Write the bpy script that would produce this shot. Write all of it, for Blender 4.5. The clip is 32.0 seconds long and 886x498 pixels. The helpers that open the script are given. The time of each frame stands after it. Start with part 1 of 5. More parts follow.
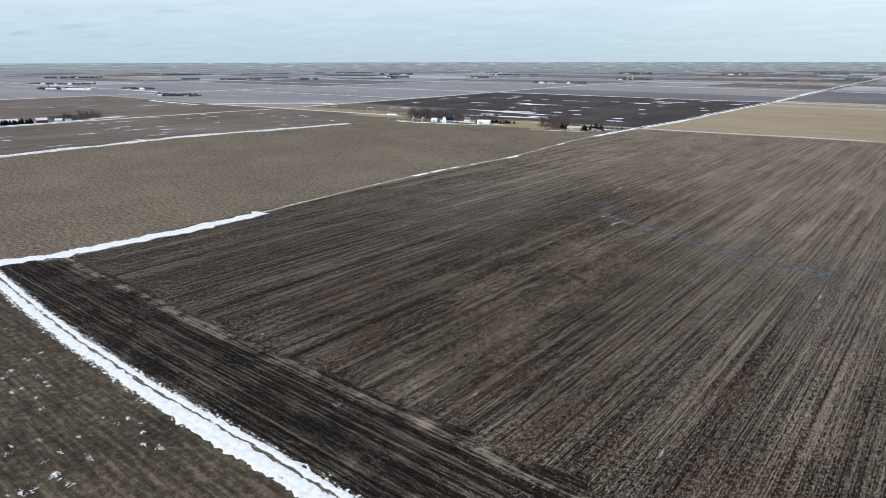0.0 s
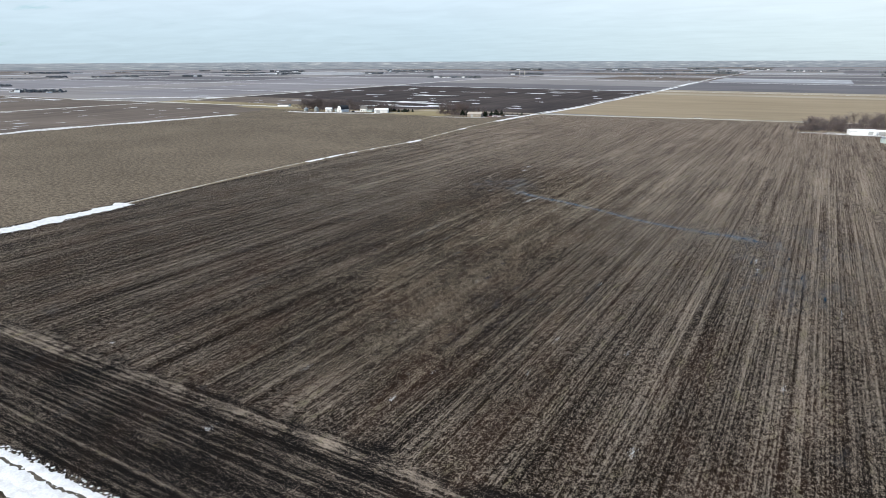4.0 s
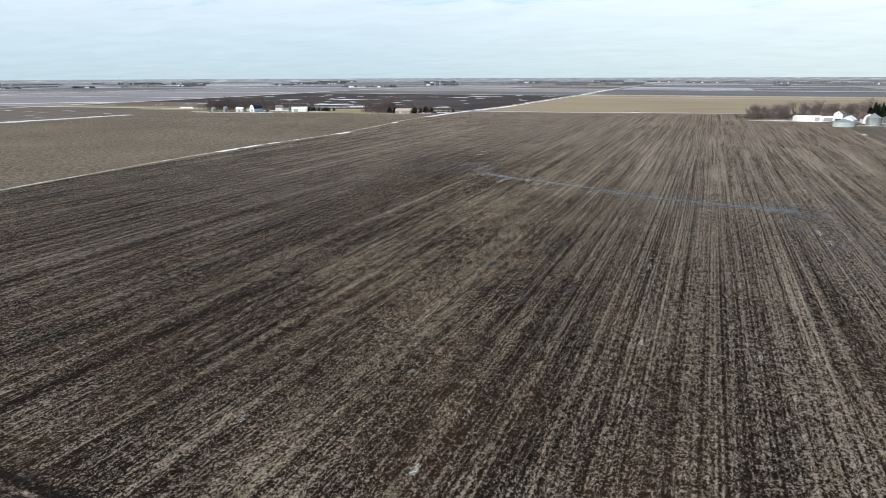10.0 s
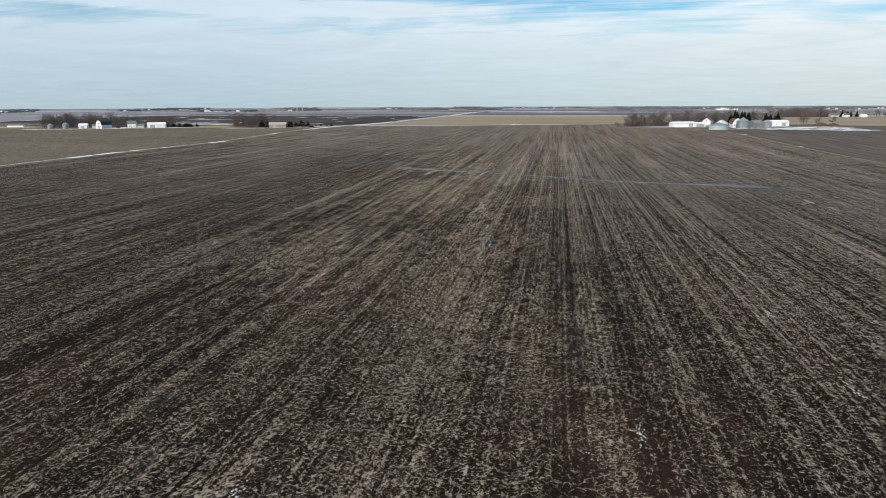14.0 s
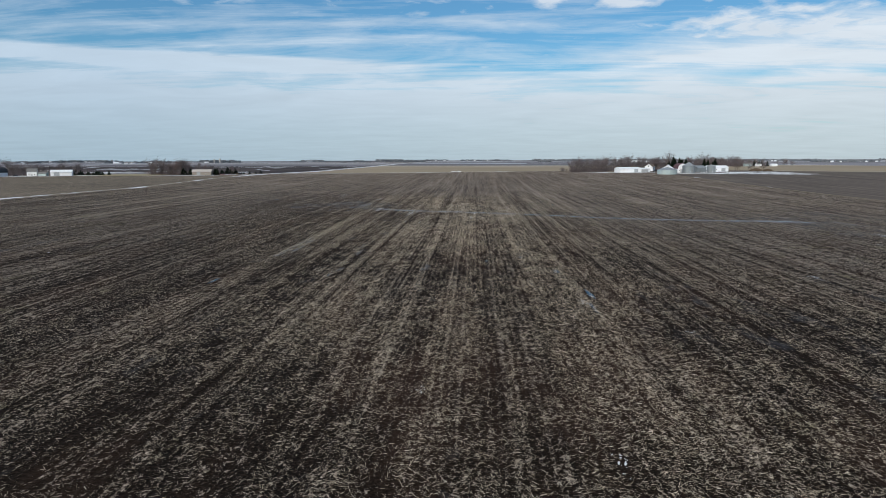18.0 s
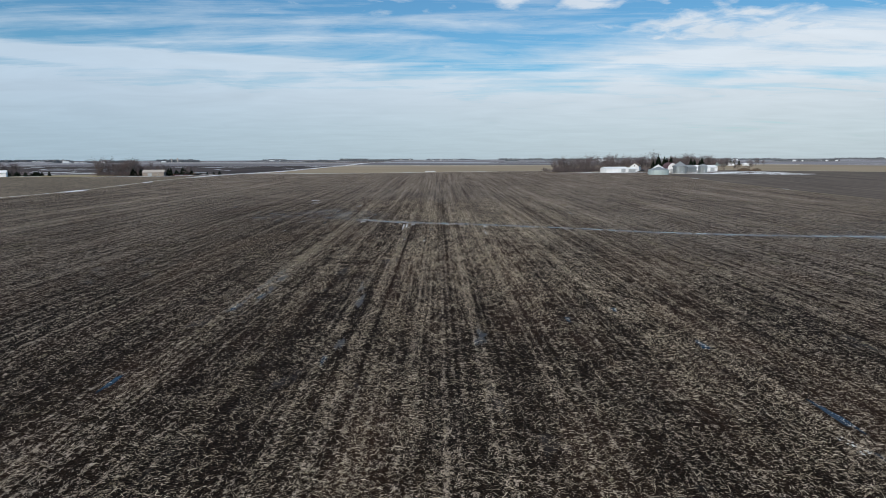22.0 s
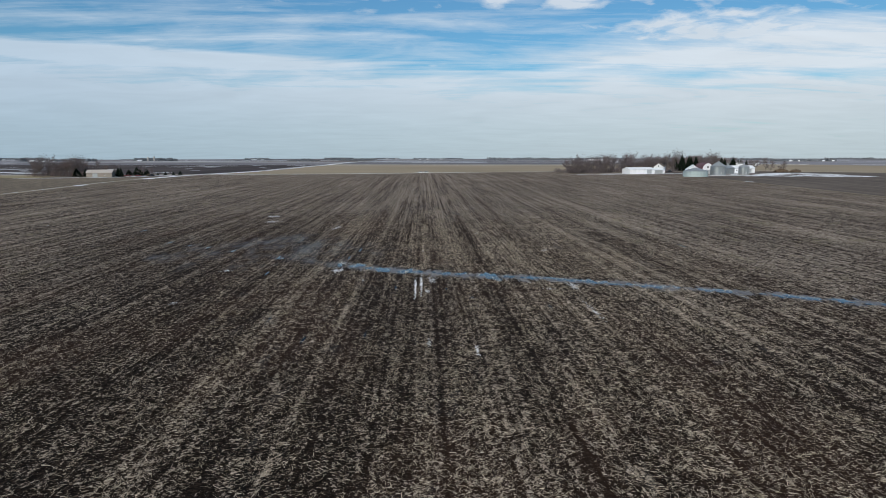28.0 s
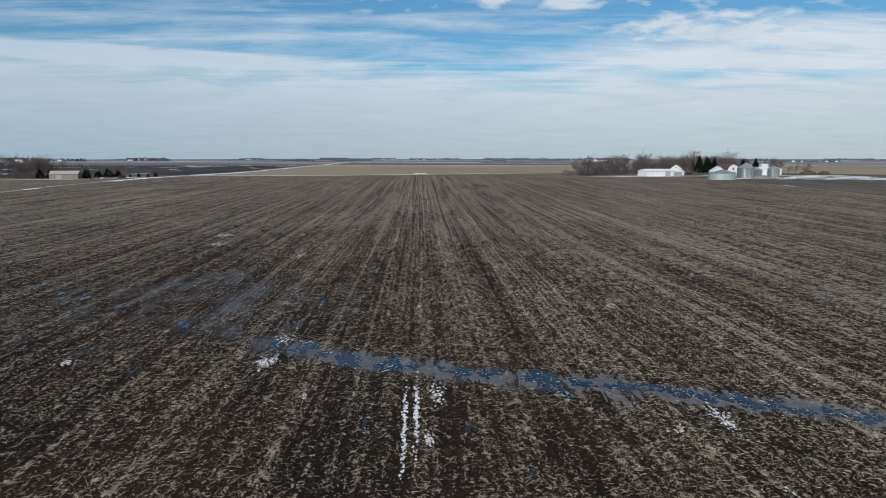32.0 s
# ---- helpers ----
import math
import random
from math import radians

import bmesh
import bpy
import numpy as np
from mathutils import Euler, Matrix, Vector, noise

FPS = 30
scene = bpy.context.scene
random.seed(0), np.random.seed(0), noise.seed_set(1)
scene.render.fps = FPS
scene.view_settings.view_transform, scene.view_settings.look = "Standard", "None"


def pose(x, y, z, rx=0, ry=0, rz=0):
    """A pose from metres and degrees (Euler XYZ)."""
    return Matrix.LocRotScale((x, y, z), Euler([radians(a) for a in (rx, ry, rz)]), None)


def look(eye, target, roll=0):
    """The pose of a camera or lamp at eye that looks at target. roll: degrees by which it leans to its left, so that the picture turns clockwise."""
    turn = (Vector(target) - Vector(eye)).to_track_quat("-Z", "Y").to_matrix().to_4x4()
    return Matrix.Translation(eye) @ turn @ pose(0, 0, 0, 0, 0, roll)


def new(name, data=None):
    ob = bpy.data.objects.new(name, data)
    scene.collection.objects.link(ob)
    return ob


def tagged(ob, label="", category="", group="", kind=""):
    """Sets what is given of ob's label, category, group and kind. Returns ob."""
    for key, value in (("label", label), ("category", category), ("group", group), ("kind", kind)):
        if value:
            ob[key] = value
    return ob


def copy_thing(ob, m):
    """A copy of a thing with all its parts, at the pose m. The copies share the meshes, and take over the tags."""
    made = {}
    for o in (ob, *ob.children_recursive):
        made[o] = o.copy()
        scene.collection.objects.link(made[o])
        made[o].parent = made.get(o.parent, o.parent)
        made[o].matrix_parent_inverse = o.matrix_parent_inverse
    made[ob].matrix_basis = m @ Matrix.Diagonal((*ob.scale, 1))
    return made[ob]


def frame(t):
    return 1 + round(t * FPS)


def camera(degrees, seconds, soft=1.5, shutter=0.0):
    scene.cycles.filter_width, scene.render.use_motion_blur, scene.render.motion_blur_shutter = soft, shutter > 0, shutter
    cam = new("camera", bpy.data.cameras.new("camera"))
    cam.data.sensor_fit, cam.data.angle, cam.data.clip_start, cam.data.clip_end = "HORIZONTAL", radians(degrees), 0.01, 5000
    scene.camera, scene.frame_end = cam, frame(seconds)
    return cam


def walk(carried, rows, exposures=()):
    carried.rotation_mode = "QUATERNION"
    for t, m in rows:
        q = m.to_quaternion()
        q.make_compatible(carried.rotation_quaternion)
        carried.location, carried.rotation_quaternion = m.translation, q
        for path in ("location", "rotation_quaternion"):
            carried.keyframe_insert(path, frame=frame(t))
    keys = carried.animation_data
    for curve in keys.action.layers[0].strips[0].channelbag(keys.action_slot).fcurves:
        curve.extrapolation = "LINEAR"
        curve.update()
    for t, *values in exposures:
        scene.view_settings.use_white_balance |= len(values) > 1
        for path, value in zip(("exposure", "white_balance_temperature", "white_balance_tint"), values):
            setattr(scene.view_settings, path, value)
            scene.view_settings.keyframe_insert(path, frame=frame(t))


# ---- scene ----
cam = camera(69.9, 32.0, soft=0.7)
PATH = [
    (0.0, 149.97, -299.53, 91.98, 73.38, 0.09, 39.40),
    (0.5, 147.93, -297.79, 90.40, 73.35, 0.03, 37.21),
    (1.0, 145.53, -295.47, 88.47, 73.33, 0.00, 35.41),
    (1.5, 142.88, -292.53, 86.18, 73.34, 0.01, 34.60),
    (2.0, 140.06, -288.98, 83.57, 73.37, 0.04, 34.09),
    (2.5, 137.12, -285.01, 80.79, 73.39, 0.09, 33.63),
    (3.0, 134.12, -280.89, 78.07, 73.37, 0.14, 32.71),
    (3.5, 131.10, -276.77, 75.58, 73.35, 0.18, 31.52),
    (4.0, 128.05, -272.65, 73.34, 73.32, 0.21, 30.18),
    (4.5, 124.92, -268.44, 71.12, 73.29, 0.23, 29.34),
    (6.5, 110.59, -250.53, 61.01, 73.27, 0.23, 27.97),
    (7.0, 106.91, -246.84, 58.76, 73.24, 0.23, 27.85),
    (7.5, 103.14, -243.39, 56.52, 73.20, 0.23, 27.68),
    (8.0, 99.20, -240.10, 54.21, 73.20, 0.23, 26.90),
    (8.5, 95.11, -236.95, 51.90, 73.17, 0.22, 24.77),
    (9.0, 90.91, -233.90, 49.65, 73.28, 0.21, 23.35),
    (9.5, 86.62, -230.90, 47.43, 73.72, 0.21, 22.73),
    (10.0, 82.24, -227.88, 45.19, 74.71, 0.20, 22.39),
    (10.5, 77.82, -224.81, 42.89, 75.76, 0.20, 21.99),
    (11.0, 73.42, -221.74, 40.52, 76.47, 0.20, 19.92),
    (11.5, 69.04, -218.68, 38.13, 76.60, 0.21, 16.87),
    (12.0, 64.66, -215.58, 35.73, 76.58, 0.22, 13.89),
    (12.5, 60.32, -212.37, 33.35, 76.60, 0.23, 12.16),
    (13.0, 56.08, -209.01, 31.00, 76.67, 0.24, 11.35),
    (13.5, 51.96, -205.49, 28.68, 76.89, 0.24, 10.80),
    (15.5, 36.13, -190.28, 19.24, 78.32, 0.25, 7.79),
    (16.0, 32.70, -186.16, 18.75, 79.21, 0.24, 7.50),
    (16.5, 29.42, -181.82, 18.57, 80.97, 0.23, 6.60),
    (17.0, 26.26, -177.33, 18.38, 81.82, 0.21, 6.34),
    (17.5, 23.24, -172.77, 18.22, 81.90, 0.20, 5.13),
    (18.0, 20.36, -168.12, 18.17, 81.84, 0.19, 2.78),
    (18.5, 17.78, -163.14, 18.19, 81.86, 0.19, 1.40),
    (19.0, 15.53, -158.07, 18.18, 81.83, 0.19, 0.95),
    (19.5, 13.62, -152.89, 18.16, 81.82, 0.19, 0.70),
    (20.0, 12.05, -147.66, 18.09, 81.78, 0.20, 0.41),
    (20.5, 10.79, -142.42, 18.01, 81.81, 0.21, 0.16),
    (21.0, 9.76, -137.12, 17.96, 81.84, 0.21, -0.06),
    (21.5, 8.88, -131.69, 18.00, 81.82, 0.21, -0.26),
    (22.0, 8.08, -126.06, 18.15, 81.77, 0.20, -0.44),
    (22.5, 7.34, -120.25, 18.38, 81.78, 0.19, -0.59),
    (23.0, 6.63, -114.32, 18.64, 81.75, 0.17, -0.73),
    (23.5, 5.99, -108.32, 18.89, 81.71, 0.15, -0.85),
    (24.0, 5.42, -102.29, 19.08, 81.68, 0.14, -0.99),
    (24.5, 4.91, -96.14, 19.18, 81.67, 0.13, -1.13),
    (25.0, 4.37, -89.67, 19.17, 81.69, 0.12, -1.22),
    (25.5, 3.77, -82.74, 19.06, 81.69, 0.12, -1.28),
    (27.5, 0.43, -50.48, 17.71, 81.75, 0.09, -1.59),
    (28.0, 0.06, -44.16, 17.62, 81.70, 0.07, -1.73),
    (28.5, -0.12, -38.40, 17.61, 81.74, 0.04, -1.84),
    (29.0, -0.14, -33.06, 17.67, 81.73, 0.02, -1.85),
    (29.5, -0.08, -27.79, 17.73, 81.68, 0.00, -1.80),
    (30.0, -0.03, -22.40, 17.77, 81.66, -0.01, -1.90),
    (30.5, 0.00, -16.91, 17.76, 81.72, -0.02, -1.99),
    (31.0, 0.01, -11.34, 17.73, 81.73, -0.03, -2.01),
    (31.5, -0.01, -5.70, 17.69, 81.78, -0.02, -2.03),
    (32.0, -0.02, -0.00, 17.66, 81.72, -0.01, -2.04),
]
walk(cam, [(t, pose(x, y, z, rx, ry, rz)) for t, x, y, z, rx, ry, rz in PATH],
     [(0.0, 0.48, 6700, 10), (7.0, 0.64, 6900, 10), (10.5, 0.56, 6900, 10), (13.5, 0.30, 6850, 10), (16.0, 0.17, 6750, 10), (18.0, 0.02, 6500, 10), (25.0, 0.0, 6500, 10), (32.0, -0.10, 6500, 10)])

# ---- world, sun, light ----
SUN_AZ, SUN_EL = 205.0, 36.0          # compass bearing with +y as north, degrees


def world_sky():
    w = bpy.data.worlds.new("sky")
    scene.world = w
    w.use_nodes = True
    nt = w.node_tree
    N, L = nt.nodes, nt.links
    N.clear()

    def node(kind, **kw):
        n = N.new(kind)
        for k, v in kw.items():
            n.inputs[k].default_value = v
        return n

    def math_(op, a, b=None, clamp=False):
        n = N.new("ShaderNodeMath")
        n.operation, n.use_clamp = op, clamp
        for i, v in enumerate((a, b)):
            if v is None:
                continue
            if isinstance(v, (int, float)):
                n.inputs[i].default_value = v
            else:
                L.new(v, n.inputs[i])
        return n.outputs[0]

    def ramp(fac, *stops):
        n = N.new("ShaderNodeValToRGB")
        e = n.color_ramp.elements
        while len(e) < len(stops):
            e.new(0.5)
        for el, (p, c) in zip(e, stops):
            el.position = p
            el.color = (*c, 1) if isinstance(c, tuple) else (c, c, c, 1)
        L.new(fac, n.inputs[0])
        return n.outputs[0]

    def mix(f, a, b):
        n = N.new("ShaderNodeMix")
        n.data_type = "RGBA"
        for i, v in ((0, f), (6, a), (7, b)):
            if isinstance(v, tuple):
                n.inputs[i].default_value = (*v, 1)
            elif isinstance(v, (int, float)):
                n.inputs[i].default_value = v
            else:
                L.new(v, n.inputs[i])
        return n.outputs[2]

    tc = N.new("ShaderNodeTexCoord")
    sep = N.new("ShaderNodeSeparateXYZ")
    L.new(tc.outputs["Generated"], sep.inputs[0])
    X, Y, Z = sep.outputs
    sky = N.new("ShaderNodeTexSky")
    sky.sky_type = "NISHITA"
    sky.sun_disc = False
    sky.sun_elevation, sky.sun_rotation = radians(SUN_EL), radians(SUN_AZ)
    sky.air_density, sky.dust_density, sky.ozone_density = 1.0, 0.6, 1.6
    skyc = N.new("ShaderNodeVectorMath")
    skyc.operation = "MULTIPLY"
    L.new(sky.outputs[0], skyc.inputs[0])
    skyc.inputs[1].default_value = (0.046, 0.082, 0.099)
    blue = skyc.outputs[0]

    # cloud sheet: direction projected on a level plane
    zz = math_("MAXIMUM", math_("ADD", Z, 0.075), 0.05)
    u = math_("DIVIDE", X, zz)
    v = math_("DIVIDE", Y, zz)

    def sheet(su, sv, ou, ov, detail, rough):
        c = N.new("ShaderNodeCombineXYZ")
        L.new(math_("ADD", math_("MULTIPLY", u, su), ou), c.inputs[0])
        L.new(math_("ADD", math_("MULTIPLY", v, sv), ov), c.inputs[1])
        n = node("ShaderNodeTexNoise", Scale=1.0, Detail=detail, Roughness=rough, Distortion=0.5)
        L.new(c.outputs[0], n.inputs["Vector"])
        return n.outputs[0]

    streak = sheet(0.42, 2.2, 3.1, 1.4, 9, 0.68)
    fluff = sheet(1.3, 1.9, 7.7, 2.2, 6, 0.58)
    veil = sheet(0.12, 0.18, 1.0, 5.0, 4, 0.5)
    cl = math_("ADD", math_("MULTIPLY", streak, 0.6), math_("MULTIPLY", fluff, 0.4))
    cl = math_("ADD", cl, math_("MULTIPLY", math_("SUBTRACT", veil, 0.5), 0.5))
    # thicker towards the skyline
    low = ramp(Z, (0.0, 0.45), (0.085, 0.34), (0.12, 0.13), (0.155, 0.03), (0.26, 0.0), (1.0, 0.05))
    # fair-weather heap clouds to the north-east, a long bright streak to the north-west
    ex = math_("ARCTAN2", X, Y)
    def puff(az_, el_, wa, we):
        a = math_("DIVIDE", math_("SUBTRACT", ex, radians(az_)), radians(wa))
        b = math_("DIVIDE", math_("SUBTRACT", Z, math.sin(radians(el_))), radians(we))
        r = math_("ADD", math_("MULTIPLY", a, a), math_("MULTIPLY", b, b))
        return math_("SUBTRACT", 1.0, r, True)
    heap = math_("ADD", puff(23.5, 10.4, 9.5, 1.7), math_("ADD", puff(6.5, 13.2, 3.0, 1.0), puff(13.2, 12.9, 3.4, 1.0)))
    heap = math_("ADD", heap, math_("MULTIPLY", puff(32, 9.0, 8, 1.3), 0.8))
    # a thin veil under them, and a long bright streak to the north-west
    low = math_("ADD", low, math_("ADD", math_("MULTIPLY", puff(30, 8.6, 24, 2.4), 0.22), math_("MULTIPLY", puff(-24, 7.9, 24, 0.8), 0.28)))
    pc = N.new("ShaderNodeCombineXYZ")
    L.new(math_("MULTIPLY", ex, 16.0), pc.inputs[0])
    L.new(math_("MULTIPLY", Z, 58.0), pc.inputs[1])
    pn = node("ShaderNodeTexNoise", Scale=1.0, Detail=7, Roughness=0.56, Distortion=0.3)
    L.new(pc.outputs[0], pn.inputs["Vector"])
    heap = ramp(math_("ADD", math_("MULTIPLY", heap, 0.55), math_("MULTIPLY", math_("SUBTRACT", pn.outputs[0], 0.5), 1.9)), (0.14, 0.0), (0.58, 1.0))
    cover = math_("MAXIMUM", ramp(math_("ADD", cl, low), (0.52, 0.0), (0.76, 1.0)), math_("MULTIPLY", heap, 0.95))
    cloudc = ramp(Z, (0.0, (0.475, 0.57, 0.635)), (0.04, (0.525, 0.615, 0.685)), (0.09, (0.615, 0.69, 0.765)), (0.13, (0.68, 0.76, 0.84)), (0.3, (0.66, 0.72, 0.80)), (1.0, (0.7, 0.75, 0.8)))
    grain = ramp(fluff, (0.3, 0.95), (0.7, 1.05))
    # thinner, bluer veil to the west
    side = ramp(math_("ADD", X, 0.5), (0.0, (0.79, 0.865, 0.93)), (0.5, (0.945, 0.97, 0.985)), (0.95, (1.07, 1.045, 1.02)))
    tint = N.new("ShaderNodeVectorMath")
    tint.operation = "MULTIPLY"
    L.new(cloudc, tint.inputs[0])
    L.new(side, tint.inputs[1])
    cc = N.new("ShaderNodeVectorMath")
    cc.operation = "MULTIPLY"
    L.new(tint.outputs[0], cc.inputs[0])
    L.new(grain, cc.inputs[1])
    col = mix(math_("MULTIPLY", cover, 0.93), blue, cc.outputs[0])
    # farmland beyond the reach of the ground sheet, distance haze painted into its colours
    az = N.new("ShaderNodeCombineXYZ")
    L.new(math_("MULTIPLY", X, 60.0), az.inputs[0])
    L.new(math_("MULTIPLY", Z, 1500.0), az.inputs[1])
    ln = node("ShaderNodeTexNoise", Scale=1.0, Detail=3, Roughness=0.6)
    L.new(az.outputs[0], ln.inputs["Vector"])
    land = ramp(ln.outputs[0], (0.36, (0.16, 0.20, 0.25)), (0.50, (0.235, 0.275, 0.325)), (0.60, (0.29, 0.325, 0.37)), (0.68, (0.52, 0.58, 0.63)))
    # the painted haze thins below the skyline, so the land is darker there
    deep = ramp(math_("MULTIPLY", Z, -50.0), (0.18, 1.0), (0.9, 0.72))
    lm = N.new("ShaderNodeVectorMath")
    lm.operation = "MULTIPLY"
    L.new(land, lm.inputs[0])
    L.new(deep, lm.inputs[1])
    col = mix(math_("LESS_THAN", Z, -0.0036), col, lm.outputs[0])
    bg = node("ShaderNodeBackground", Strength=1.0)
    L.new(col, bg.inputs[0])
    out = N.new("ShaderNodeOutputWorld")
    L.new(bg.outputs[0], out.inputs[0])


world_sky()
sun = new("sun", bpy.data.lights.new("sun", "SUN"))
sun.data.energy, sun.data.angle, sun.data.color = 3.5, radians(1.5), (1.0, 0.92, 0.80)
_s = Vector((math.sin(radians(SUN_AZ)) * math.cos(radians(SUN_EL)), math.cos(radians(SUN_AZ)) * math.cos(radians(SUN_EL)), math.sin(radians(SUN_EL))))
sun.matrix_world = look(_s * 300, (0, 0, 0))


# ---- materials ----
class Mat:
    """A small builder of node materials."""

    def __init__(self, name, rough=0.8, metal=0.0, spec=0.3):
        self.m = bpy.data.materials.new(name)
        self.m.use_nodes = True
        self.t = self.m.node_tree
        self.b = self.t.nodes["Principled BSDF"]
        self.b.inputs["Roughness"].default_value = rough
        self.b.inputs["Metallic"].default_value = metal
        self.b.inputs["Specular IOR Level"].default_value = spec
        self.tc = None

    def put(self, sock, v):
        if isinstance(v, tuple):
            sock.default_value = (*v, 1) if len(sock.default_value) == 4 and len(v) == 3 else v
        elif isinstance(v, (int, float)):
            sock.default_value = v
        else:
            self.t.links.new(v, sock)

    def coord(self, kind="Object"):
        if self.tc is None:
            self.tc = self.t.nodes.new("ShaderNodeTexCoord")
        return self.tc.outputs[kind]

    def mapped(self, scale, kind="Object", loc=(0, 0, 0), rot=0.0):
        n = self.t.nodes.new("ShaderNodeMapping")
        n.inputs["Scale"].default_value = scale
        n.inputs["Location"].default_value = loc
        n.inputs["Rotation"].default_value = (0, 0, radians(rot))
        self.put(n.inputs[0], self.coord(kind))
        return n.outputs[0]

    def noise(self, scale, detail=3, rough=0.55, kind="Object", loc=(0, 0, 0), rot=0.0, dist=0.0):
        if isinstance(scale, (int, float)):
            scale = (scale, scale, scale)
        n = self.t.nodes.new("ShaderNodeTexNoise")
        n.inputs["Scale"].default_value = 1.0
        n.inputs["Detail"].default_value = detail
        n.inputs["Roughness"].default_value = rough
        n.inputs["Distortion"].default_value = dist
        self.put(n.inputs["Vector"], self.mapped(scale, kind, loc, rot))
        return n.outputs[0]

    def ramp(self, fac, *stops):
        n = self.t.nodes.new("ShaderNodeValToRGB")
        e = n.color_ramp.elements
        while len(e) < len(stops):
            e.new(0.5)
        for el, (p, c) in zip(e, stops):
            el.position = p
            el.color = (*c, 1) if isinstance(c, tuple) else (c, c, c, 1)
        self.put(n.inputs[0], fac)
        return n.outputs[0]

    def math(self, op, a, b=0.0, clamp=False):
        n = self.t.nodes.new("ShaderNodeMath")
        n.operation, n.use_clamp = op, clamp
        self.put(n.inputs[0], a)
        self.put(n.inputs[1], b)
        return n.outputs[0]

    def mix(self, f, a, b, mode="MIX"):
        n = self.t.nodes.new("ShaderNodeMix")
        n.data_type, n.blend_type = "RGBA", mode
        self.put(n.inputs[0], f)
        self.put(n.inputs[6], a)
        self.put(n.inputs[7], b)
        return n.outputs[2]

    def xyz(self):
        n = self.t.nodes.new("ShaderNodeSeparateXYZ")
        self.put(n.inputs[0], self.coord())
        return n.outputs

    def random(self):
        return self.t.nodes.new("ShaderNodeObjectInfo").outputs["Random"]

    def island(self):
        return self.t.nodes.new("ShaderNodeNewGeometry").outputs["Random Per Island"]

    def color(self, c):
        self.put(self.b.inputs["Base Color"], c)
        return self

    def roughness(self, c):
        self.put(self.b.inputs["Roughness"], c)
        return self

    def bump(self, h, strength=0.5, dist=0.05):
        n = self.t.nodes.new("ShaderNodeBump")
        n.inputs["Strength"].default_value = strength
        n.inputs["Distance"].default_value = dist
        self.put(n.inputs["Height"], h)
        self.put(self.b.inputs["Normal"], n.outputs[0])
        return self


# the course of a meltwater rill across the ploughed ground
RUN = [(-60, 91), (-42, 79), (-25, 66), (-13.3, 57.5), (-6.5, 54.0), (0, 51.2), (8.3, 48.4), (16.2, 46.2), (24.5, 42.6), (33.9, 38.2), (45.7, 33.2), (56, 27.0), (74, 20.3), (92, 16.6), (104, 15.5), (113, 12.6)]
COVER, BARE = -0.002, 0.50               # how thin the litter lies, and how much less of it under the loose stalks
TRAM = 17.4                            # metres between the pale passes of the implement


